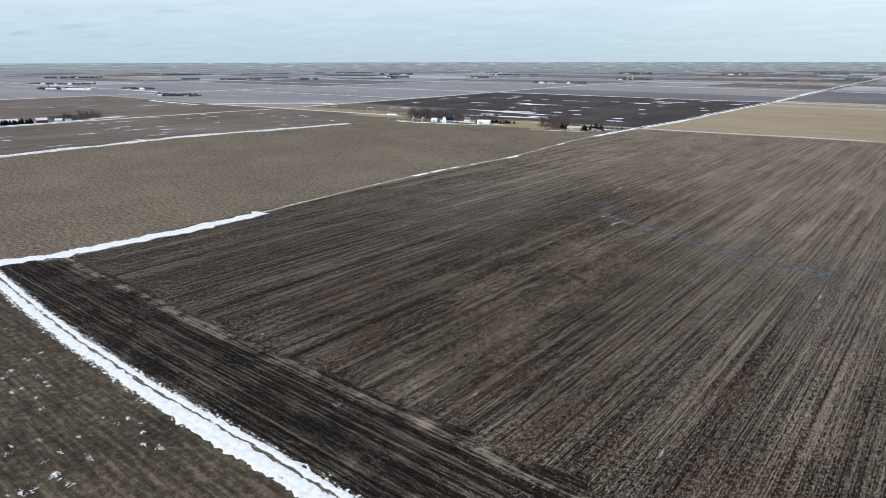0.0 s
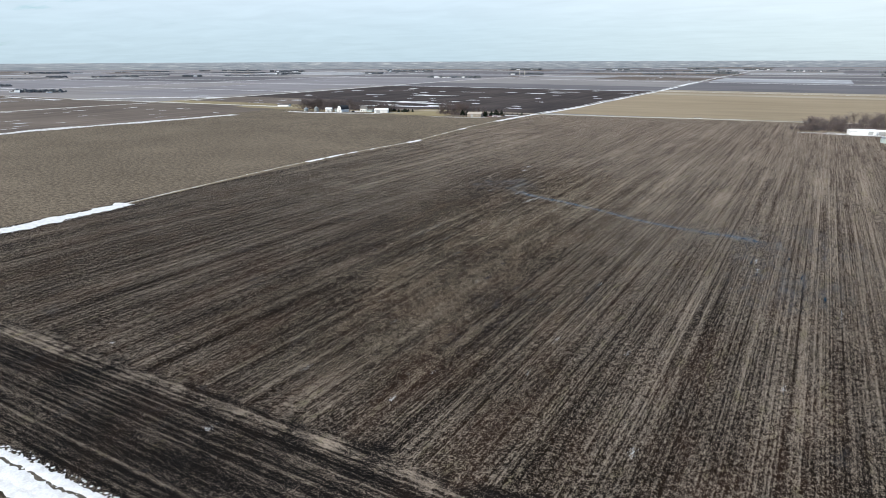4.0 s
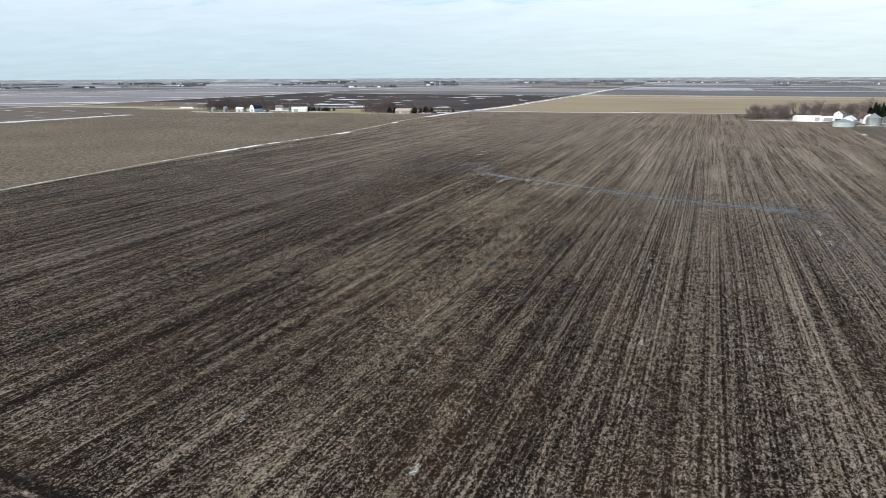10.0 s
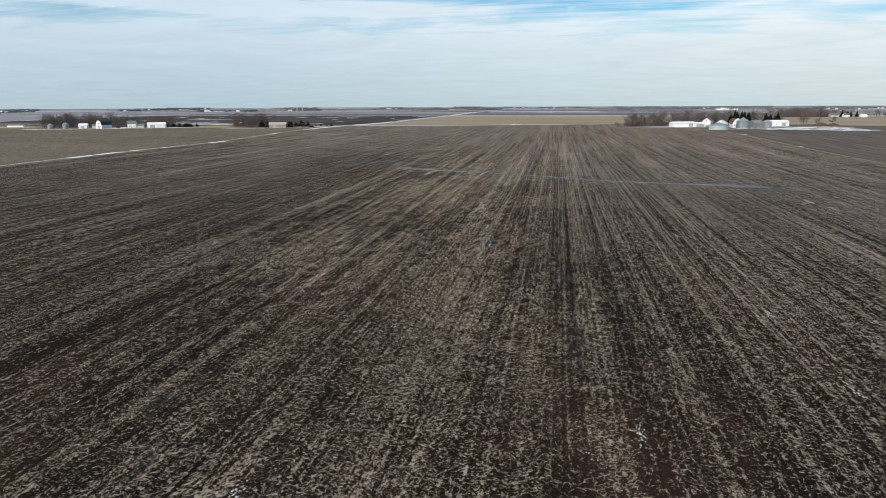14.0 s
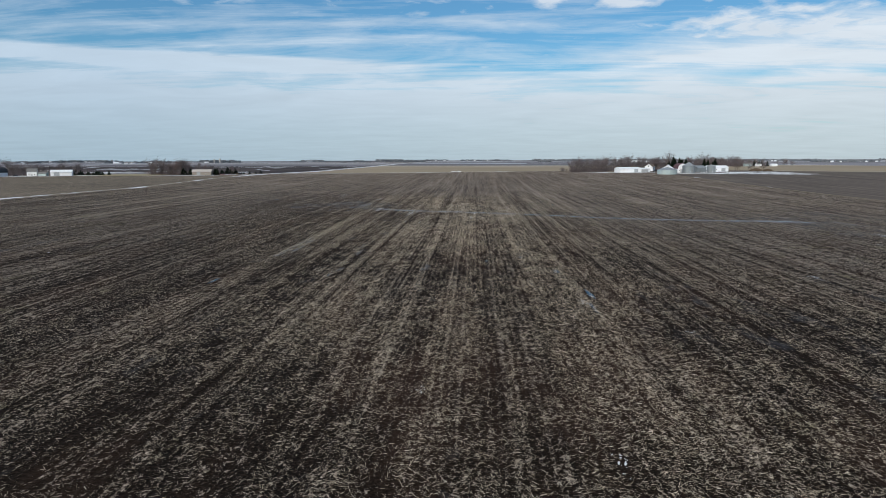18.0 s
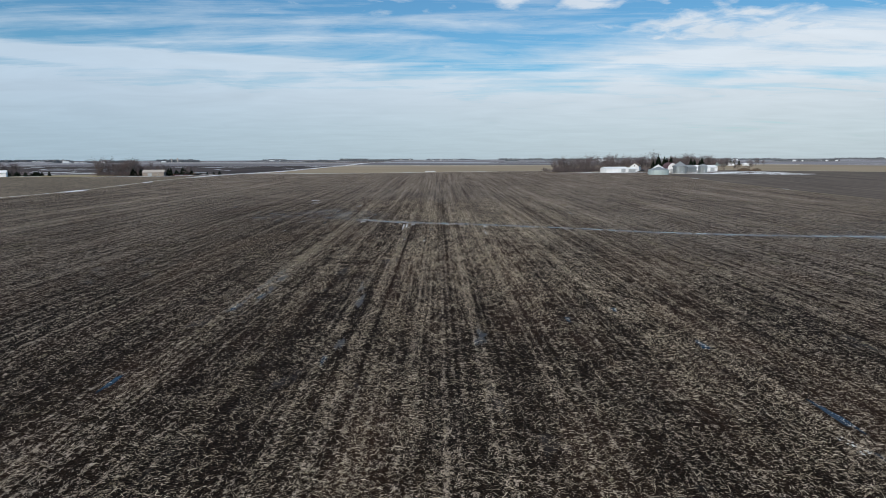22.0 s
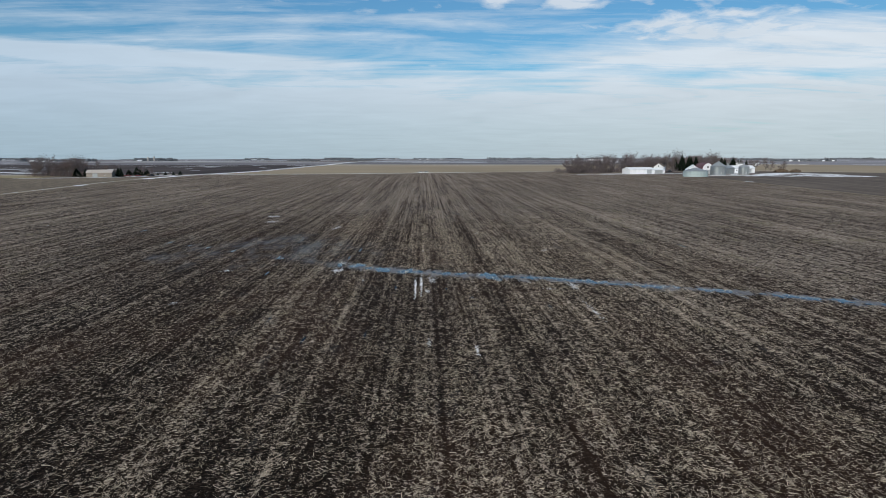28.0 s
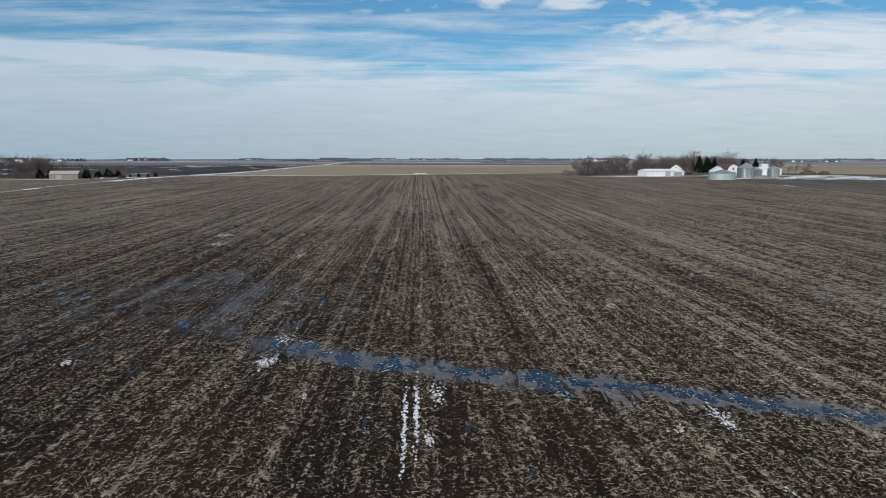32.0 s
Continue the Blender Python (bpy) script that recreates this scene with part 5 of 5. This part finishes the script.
def far_wood(x, y, l, d, h, seed, rot=0.0):
    """A far grove as one ragged mass of upright clumps."""
    rr = random.Random(seed)
    verts, faces = [], []
    n = int(max(12, l * d / 26))
    n = min(n, 110)
    for i in range(n):
        cx, cy = rr.uniform(-l / 2, l / 2), rr.uniform(-d / 2, d / 2)
        hh = h * rr.uniform(0.55, 1.1)
        rad = rr.uniform(2.0, 4.2) * (h / 9)
        for k in range(7):
            a = rr.uniform(0, 2 * math.pi)
            zc = hh * rr.uniform(0.15, 1.0)
            w = rad * rr.uniform(0.5, 1.0)
            ox, oy = math.cos(a) * rad * 0.5, math.sin(a) * rad * 0.5
            b = rr.uniform(0, math.pi)
            dx, dy = math.cos(b) * w, math.sin(b) * w
            q = len(verts)
            px_, py_ = cx + ox, cy + oy
            verts += [(px_ - dx, py_ - dy, zc * 0.55), (px_ + dx, py_ + dy, zc * 0.5), (px_ + dx * 0.3, py_ + dy * 0.3, zc), (px_ - dx * 0.6, py_ - dy * 0.6, zc * 0.92), (px_, py_, 0.0)]
            faces += [(q, q + 1, q + 2, q + 3), (q + 4, q + 1, q)]
    ob = mesh_of("far_grove", verts, faces, HAZED_WOODS)
    ob.matrix_world = pose(x, y, land(x, y), 0, 0, rot)
    return tagged(ob, "far bare farmstead grove on the plain", "grove", "far groves", "stuff")


def far_farm(x, y, l, seed, count=3, rot=0.0, h=9, d=24):
    far_wood(x, y, l, d, h, seed, rot)
    rr = random.Random(seed + 1000)
    for k in range(count):
        u = rr.uniform(-0.42, 0.42) * l
        bx, by = x + u * math.cos(radians(rot)), y + u * math.sin(radians(rot)) - d * 0.5 - rr.uniform(5, 16)
        L = rr.uniform(8, 17)
        gable("farm_building", "far white farm building before a grove", "farm building", bx, by, L, rr.uniform(6, 9), rr.uniform(2.4, 3.4), rr.uniform(4.2, 6), rr.uniform(-20, 20) + 50,
              WHITE, rr.choice((WHITE_ROOF, WHITE_ROOF, GREY_ROOF)), (), (), group="far farm buildings")


for i, (x, y, l, c, rot, h) in enumerate((
        (-2180, 570, 200, 5, 25, 9), (-2030, 740, 120, 3, 30, 8), (-2750, 780, 300, 3, 30, 8), (-1530, 610, 130, 4, 25, 9), (-2690, 1580, 200, 2, 40, 10), (-2450, 1810, 90, 1, 40, 10),
        (-1120, 1960, 210, 6, 15, 10), (-1100, 2620, 160, 2, 10, 12), (-1660, 3940, 220, 3, 10, 14), (-2650, 4220, 300, 3, 20, 14), (-1075, 4120, 150, 4, 10, 14),
        (-3900, 1940, 240, 1, 40, 12), (-2730, 2740, 210, 4, 35, 13), (-300, 3300, 110, 0, 0, 13), (60, 3900, 260, 3, 0, 11), (520, 3500, 340, 3, 0, 13), (350, 2850, 60, 0, 0, 12),
        (780, 3300, 300, 4, 0, 12), (1250, 2900, 260, 4, 0, 11), (1700, 3300, 300, 3, 0, 12), (1350, 2200, 240, 4, 0, 10), (2100, 2500, 300, 4, 0, 11), (-600, 4500, 200, 2, 0, 14),
        (-3300, 2900, 260, 3, 30, 12), (-3700, 1200, 300, 3, 50, 11), (-3000, 300, 260, 3, 60, 10), (-2000, 3000, 260, 4, 30, 12), (-2300, 2300, 120, 2, 30, 11), (-1900, 2500, 90, 2, 30, 11), (-250, 4400, 160, 2, 0, 12),
        (1500, 1500, 200, 3, 0, 10))):
    far_farm(x, y, l, 40 + i, c, rot, h)
R4 = random.Random(77)
for i in range(46):
    a = R4.uniform(-62, 40)
    dist = R4.uniform(3300, 4850)
    x, y = 100 + dist * math.sin(radians(a)), -300 + dist * math.cos(radians(a))
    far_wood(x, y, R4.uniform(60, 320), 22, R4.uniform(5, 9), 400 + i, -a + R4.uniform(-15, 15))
gable("shed", "long low white hog barn far across dark ground", "shed", 735, 2640, 84, 15, 3.4, 6.4, -2, WHITE, WHITE_ROOF, (), ())
gable("shed", "long white livestock barn beside a far farm", "shed", -2110, 590, 90, 14, 3.2, 5.4, 30, WHITE, WHITE_ROOF, (), ())


def mast(x, y, h):
    g = empty("lattice_mast", x, y)
    for k in range(3):
        a = 2 * math.pi * k / 3
        bm = bmesh.new()
        tube(bm, Vector((1.6 * math.cos(a), 1.6 * math.sin(a), 0)), Vector((0.4 * math.cos(a), 0.4 * math.sin(a), h)), 0.28, 0.2, 6)
        part("leg", bm, DOORM, g)
    for k in range(10):
        z = h * (k + 0.5) / 10
        r = 1.6 - 1.2 * z / h
        bm = bmesh.new()
        bmesh.ops.create_cone(bm, cap_ends=True, segments=3, radius1=r + 0.15, radius2=r + 0.15, depth=0.25, matrix=Matrix.Translation((0, 0, z)))
        part("brace", bm, DOORM, g)
    return tagged(g, "tall thin grey lattice mast on the plain", "mast")


mast(-2748, 2264, 42)

# ---- residue on the near ground ----
STRAW = m_plain("weathered_corn_stalks", (0.20, 0.16, 0.11), (0.86, 0.74, 0.58), 0.7, 0.9, 0.15, True)


def smooth_noise(x, y, sx, sy, seed):
    """Value noise of unit size cells for numpy arrays, -1 to 1."""
    u, v = x * sx + 1000.0, y * sy + 1000.0
    i, j = np.floor(u).astype(np.int64), np.floor(v).astype(np.int64)
    a, b = u - i, v - j
    a, b = a * a * (3 - 2 * a), b * b * (3 - 2 * b)
    table = np.random.default_rng(seed).uniform(-1, 1, 65536)

    def at(p, q):
        return table[(p * 7919 + q * 104729) % 65536]

    return (at(i, j) * (1 - a) + at(i + 1, j) * a) * (1 - b) + (at(i, j + 1) * (1 - a) + at(i + 1, j + 1) * a) * b


def band_at(x, y):
    """How thick the litter lies: passes, rows and clumps."""
    f = 0.22 * smooth_noise(x, y, 0.30, 0.004, 1) + 0.34 * smooth_noise(x, y, 0.85, 0.006, 2) + 0.28 * smooth_noise(x, y, 1.5, 0.22, 3)
    f += 0.30 * smooth_noise(x, y, 0.5, 0.4, 4) + 0.22 * smooth_noise(x, y, 1.3, 1.0, 5) + 0.30 * smooth_noise(x, y, 0.06, 0.03, 6)
    f += 0.12 * np.sin(2 * np.pi / 0.762 * x)
    c = np.cos(2 * np.pi / TRAM * x)
    return f + 0.25 * np.clip((c - 0.955) / 0.035, 0, 1)


def corn_residue():
    rg = np.random.default_rng(7)
    n = 4200000
    y = rg.uniform(-178, 165, n)
    mid = np.interp(y, [-172, -130, -60, 0, 118], [36, 24, 10, 3, 0])
    x = mid + rg.uniform(-66, 66, n)
    p = np.clip(0.20 + 0.46 * band_at(x, y), 0.02, 1.0) * (1 - 0.4 * np.clip((-x - 2) / 18, 0, 1))
    p *= 1 - 0.20 * np.clip((-95 - y) / 55, 0, 1) - 0.28 * np.clip((y + 10) / 40, 0, 1)
    fade = np.clip((66 - np.abs(x - mid)) / 46, 0, 1) * np.clip((165 - y) / 60, 0, 1) * np.clip((y + 178) / 20, 0, 1)
    wash = np.interp(x, [q[0] for q in RUN], [q[1] for q in RUN])
    p *= np.clip((np.abs(y - wash) - 0.6) / 2.4, 0.40, 1.0)
    keep = rg.random(n) < p * fade
    x, y = x[keep], y[keep]
    n = len(x)
    leaf = rg.random(n) < 0.3
    length = np.where(leaf, rg.uniform(0.10, 0.30, n), rg.uniform(0.10, 0.55, n) * rg.uniform(0.5, 1.0, n))
    width = np.where(leaf, rg.uniform(0.007, 0.015, n), rg.uniform(0.0045, 0.0095, n))
    a = np.where(rg.random(n) < 0.30, rg.normal(0, 0.5, n), rg.uniform(0, np.pi, n))
    dx, dy = np.cos(a) * length / 2, np.sin(a) * length / 2
    dz = np.tan(np.clip(rg.normal(0, 0.22, n), -0.6, 0.6)) * length / 2
    roll = rg.normal(0, 0.6, n)
    sx, sy, sz = -np.sin(a) * width * np.cos(roll), np.cos(a) * width * np.cos(roll), width * np.sin(roll)
    rise = 4.7 * np.exp(-0.5 * (((x - 230) / 190) ** 2 + ((y - 470) / 170) ** 2)) + 1.6 * np.exp(-0.5 * (((x + 270) / 130) ** 2 + ((y - 480) / 120) ** 2))
    z = 0.03 + rise + np.abs(dz) + np.abs(sz)
    bend = np.where(leaf, rg.uniform(-0.06, 0.06, n), 0)
    V = np.empty((n, 4, 3), np.float32)
    for k, (u, w) in enumerate(((-1, -1), (1, -1), (1, 1), (-1, 1))):
        V[:, k, 0] = x + u * dx + w * sx + bend * (u == 1)
        V[:, k, 1] = y + u * dy + w * sy
        V[:, k, 2] = z + u * dz + w * sz
    F = np.arange(n * 4, dtype=np.int32)
    me = bpy.data.meshes.new("corn_residue")
    me.vertices.add(n * 4)
    me.vertices.foreach_set("co", V.reshape(-1))
    nf = n
    me.loops.add(nf * 4)
    me.loops.foreach_set("vertex_index", F)
    me.polygons.add(nf)
    me.polygons.foreach_set("loop_start", np.arange(0, nf * 4, 4, dtype=np.int32))
    me.update(calc_edges=True)
    me.materials.append(STRAW)
    return tagged(new("corn_residue", me), "broken pale corn stalks and leaves on dark soil", "crop residue", kind="stuff")


corn_residue()

# ---- meltwater and snow on the main field ----
WATER = Mat("meltwater", 0.10, 0.0, 0.3)
WATER.color(WATER.ramp(WATER.noise(0.8, 3), (0.35, (0.012, 0.014, 0.018)), (0.65, (0.030, 0.031, 0.034))))
WATER.bump(WATER.noise(3.0, 2), 0.035, 0.02)
WATER = WATER.m
WG2 = "meltwater puddles in the furrows"


def puddle(x, y, rx, ry, seed, rot=0.0, label="shallow blue meltwater puddle between the rows"):
    return tagged(blotch("puddle", x, y, rx, ry, WATER, 0.02, seed, 34, 0.6, rot=rot), label, "puddle", WG2)


R5 = random.Random(3)
k = 0
for (x0, y0), (x1, y1) in zip(RUN, RUN[1:]):
    d = math.hypot(x1 - x0, y1 - y0)
    m = max(2, int(d / 0.75))
    for i in range(m):
        u = (i + R5.random()) / m
        x, y = x0 + (x1 - x0) * u + R5.uniform(-0.4, 0.4), y0 + (y1 - y0) * u + R5.uniform(-0.5, 0.5)
        if R5.random() < (0.58 if x0 > -14 else 0.04):
            puddle(x, y, R5.uniform(0.25, 0.85), R5.uniform(0.4, 1.3), 500 + k, 0.0)
        k += 1
for x, y, rx, ry in ((-16.6, 81.5, 0.25, 1.0), (-24.5, 65.2, 0.4, 1.2), (-35.7, 74.4, 0.35, 1.0), (-26.4, 93.7, 0.25, 1.0), (-10.9, 58, 1.2, 1.5), (-6.3, 53.5, 1.3, 2.2), (-2.7, 52.2, 1.4, 2.0), (9.6, 48.5, 1.4, 2.6), (10.4, 45.6, 0.7, 2.0),
                     (-15.5, -43.3, 0.5, 2.6), (-17.0, -50, 0.4, 3.0), (11.8, -65.3, 0.5, 1.6), (33.7, -66.9, 0.9, 2.2), (22.6, -56.6, 0.5, 1.8), (29, -52.2, 0.7, 1.6), (-2.4, -70.6, 0.4, 2.5), (-18.7, -76, 0.5, 3), (36, -84, 0.5, 5), (35, -92, 0.4, 4),
                     (114, -20, 0.5, 3), (117, -34, 0.5, 4), (126, -8, 0.6, 3), (138, -50, 0.6, 4), (122, -22, 0.5, 3), (131, -30, 0.5, 4), (-25.4, 66.4, 0.25, 2), (-25.7, 89, 0.2, 2.6), (-35.7, 75.6, 0.2, 2), (-23.8, 51.3, 0.2, 2), (-66.9, 108.8, 0.3, 2.6), (-52.2, 87, 0.3, 2.6), (-12, 74.7, 0.2, 2.3), (-13.8, 58.6, 0.3, 2), (-13, 66, 0.2, 2), (-16.9, 23.5, 0.25, 2.3), (-11.7, 15.7, 0.2, 2), (-5.9, 17.2, 0.2, 1.6), (14.9, 28.8, 0.2, 2), (50.7, 77.5, 0.25, 2), (3, 39, 0.25, 0.9), (-3.8, 40, 0.22, 2.0), (6, 33.5, 0.3, 1.2)):
    k += 1
    puddle(x, y, rx * (0.9 if y > 40 else 0.5), ry * (0.9 if y > 40 else 0.6), 600 + k, 0, "dark meltwater lying in a wheel furrow")

MUD = m_plain("wet_black_mud", (0.008, 0.008, 0.010), (0.022, 0.021, 0.024), 2.0, 0.5, 0.18)
for i, (x, y) in enumerate(((-17.0, -26.9), (-17.0, -33.8), (-17.1, -38.0), (-16.9, -42.9), (-16.9, -49.1), (-2.8, -39.1), (-2.1, -46.9), (-15.7, -31.3), (-15.2, -39.0), (-15.1, -44.4), (12.5, -63.5), (-1.8, -65.4))):
    tagged(blotch("wet_mud", x, y, R5.uniform(0.25, 0.55), R5.uniform(1.6, 3.0), MUD, 0.008, 1400 + i, 26, 0.9), "wet black mud in a wheel furrow", "mud", "wet mud in wheel furrows", "stuff")

SILT = m_plain("wet_grey_silt", (0.05, 0.047, 0.047), (0.16, 0.15, 0.152), 2.5, 0.45, 0.3)
for i in range(330):
    u = R5.uniform(3.2, len(RUN) - 1.001)
    (x0, y0), (x1, y1) = RUN[int(u)], RUN[int(u) + 1]
    u -= int(u)
    x, y = x0 + (x1 - x0) * u + R5.uniform(-0.3, 0.3), y0 + (y1 - y0) * u + R5.gauss(0, 0.7)
    tagged(blotch("wet_silt", x, y, R5.uniform(0.2, 0.6), R5.uniform(0.5, 1.6), SILT, 0.006, 1500 + i, 22, 0.9), "wet grey silt along a meltwater rill", "mud", "silt along the rill", "stuff")




def snow_bits(x, y, rx, ry, n, seed, size=0.3, label="small patch of old snow caught in corn residue"):
    """A patch of crusty snow left in many small lumps between the stalks."""
    rr = random.Random(seed)
    bm = bmesh.new()
    n, size, rx, ry = int(n * 2.6), size * 0.29, rx * 0.72, ry * 0.8
    for i in range(n):
        cx, cy = x + rr.gauss(0, rx * 0.5), y + rr.gauss(0, ry * 0.5)
        r = size * rr.uniform(0.4, 1.3)
        m = 7
        ph = rr.uniform(0, 6)
        top = bm.verts.new((cx, cy, land(cx, cy) + 0.03 + r * 0.12))
        ring = []
        for j in range(m):
            a = 2 * math.pi * j / m + ph
            q = r * rr.uniform(0.35, 1.5)
            ring.append(bm.verts.new((cx + math.cos(a) * q, cy + math.sin(a) * q * 1.9, land(cx, cy) + 0.012)))
        for j in range(m):
            bm.faces.new((top, ring[j], ring[(j + 1) % m]))
    return tagged(soft(part("snow_patch", bm, SNOW)), label, "snow", "snow patches in the ploughed field", "stuff")


for i, (x, y, rx, ry, n, s) in enumerate((
        (-1.15, 40.5, 0.25, 9.5, 70, 0.26), (-0.35, 42, 0.25, 7.5, 60, 0.26), (0.4, 38, 0.35, 1.8, 16, 0.24), (-13.4, 53.2, 1.2, 3.0, 60, 0.26), (-8.6, 45.1, 0.3, 1.2, 7, 0.22), (-30.5, 53.6, 1.3, 1.3, 14, 0.25), (-41.2, 128.3, 2.2, 3.0, 30, 0.4),
        (-21.6, 112.3, 1.0, 5.5, 26, 0.34), (22.5, 72.9, 0.9, 1.8, 12, 0.25), (20.4, 40, 0.8, 2.8, 34, 0.25), (17, 38.4, 1.3, 0.9, 10, 0.22), (19.5, 26.5, 0.45, 5.0, 26, 0.24), (4.9, 12, 0.35, 2.2, 16, 0.22), (-30.4, 31.8, 0.8, 1.2, 10, 0.22), (0.5, 14.5, 0.3, 1.5, 8, 0.2), (54, -168.5, 0.8, 1.6, 34, 0.28), (27, -166.5, 1.4, 2.0, 30, 0.26),
        (75, -119.6, 0.8, 2.2, 28, 0.30), (94, -118.8, 0.9, 2.4, 26, 0.30), (34.3, -88.4, 0.9, 1.4, 22, 0.25), (115.5, -18, 0.9, 6.0, 30, 0.28), (72.3, -70.3, 1.0, 2.0, 24, 0.3), (1.2, 45.5, 0.8, 3, 22, 0.28), (-13.1, 60, 1.5, 2, 22, 0.28),
        (29.4, -131.8, 0.9, 2.0, 16, 0.25), (106, -162, 1.0, 2.6, 34, 0.32), (55.4, -153.5, 0.8, 2.5, 22, 0.26), (75.7, -142, 0.8, 2.0, 18, 0.28), (-28.6, -181.8, 1.4, 1.0, 18, 0.3), (27.5, -197.5, 2.2, 1.2, 34, 0.32),
        (-44, 142.8, 3, 4, 40, 0.4), (116.9, -29.5, 0.7, 3.5, 18, 0.26), (142.4, -63, 0.9, 9, 40, 0.28), (42.5, -145, 0.7, 1.5, 12, 0.22), (130, -120, 1.0, 3, 20, 0.35), (12, 100, 0.6, 2, 10, 0.25))):
    k = 0.5 if -200 < y < -60 else 1.0
    snow_bits(x, y, rx * (0.5 + 0.5 * k), ry, n * k, 900 + i, s * (0.6 + 0.4 * k))
R6 = random.Random(8)
for i in range(46):
    x, y = R6.uniform(-150, 240), R6.uniform(-205, 330)
    snow_bits(x, y, R6.uniform(0.3, 1.0), R6.uniform(0.6, 2.2), R6.randrange(2, 6), 1000 + i, R6.uniform(0.14, 0.28))
for i in range(330):
    x, y = R6.uniform(-170, 10), R6.uniform(-330, -236)
    if x + y < -200 and x - y < 420:
        snow_bits(x, y, R6.uniform(0.8, 2.6), R6.uniform(0.5, 1.4), R6.randrange(4, 14), 1200 + i, R6.uniform(0.2, 0.5), "flecks of old snow on worked stubble")


def crumbs(line, spread, n, seed):
    """Broken snow crumbs along the edge of a drift."""
    rg = random.Random(seed)
    bm = bmesh.new()
    seg = [math.hypot(b[0] - a[0], b[1] - a[1]) for a, b in zip(line, line[1:])]
    for i in range(n):
        t = rg.uniform(0, sum(seg))
        k = 0
        while t > seg[k] and k < len(seg) - 1:
            t -= seg[k]
            k += 1
        (xa, ya), (xb, yb) = line[k], line[k + 1]
        u = t / seg[k]
        off = rg.gauss(0, spread)
        nx, ny = -(yb - ya) / seg[k], (xb - xa) / seg[k]
        cx, cy = xa + (xb - xa) * u + nx * off, ya + (yb - ya) * u + ny * off
        r = rg.uniform(0.1, 0.55) * rg.uniform(0.5, 1)
        top = bm.verts.new((cx, cy, land(cx, cy) + 0.05 + r * 0.15))
        ring = [bm.verts.new((cx + math.cos(j * 1.047 + off) * r * rg.uniform(0.5, 1.6), cy + math.sin(j * 1.047 + off) * r * rg.uniform(0.5, 1.4), land(cx, cy) + 0.012)) for j in range(6)]
        for j in range(6):
            bm.faces.new((top, ring[j], ring[(j + 1) % 6]))
    return tagged(part("snow_crumb_line", bm, SNOW), "broken snow crumbs along a drift's edge", "snow", "snow drifts along field edges", "stuff")


crumbs([(x, y + 2.2) for x, y in SOUTH_EDGE[1:8]], 0.7, 1500, 1)
crumbs([(x, y - 3.8) for x, y in SOUTH_EDGE[1:8]], 0.8, 1700, 2)
crumbs(SOUTH_EDGE[1:8], 0.5, 500, 5)
crumbs([(-190, -196), (-188.5, -160), (-186, -124), (-186, -92), (-186, -71)], 1.6, 500, 3)
crumbs([(-182, -200), (-180, -160), (-178, -124), (-180, -92), (-184, -71)], 1.5, 700, 4)
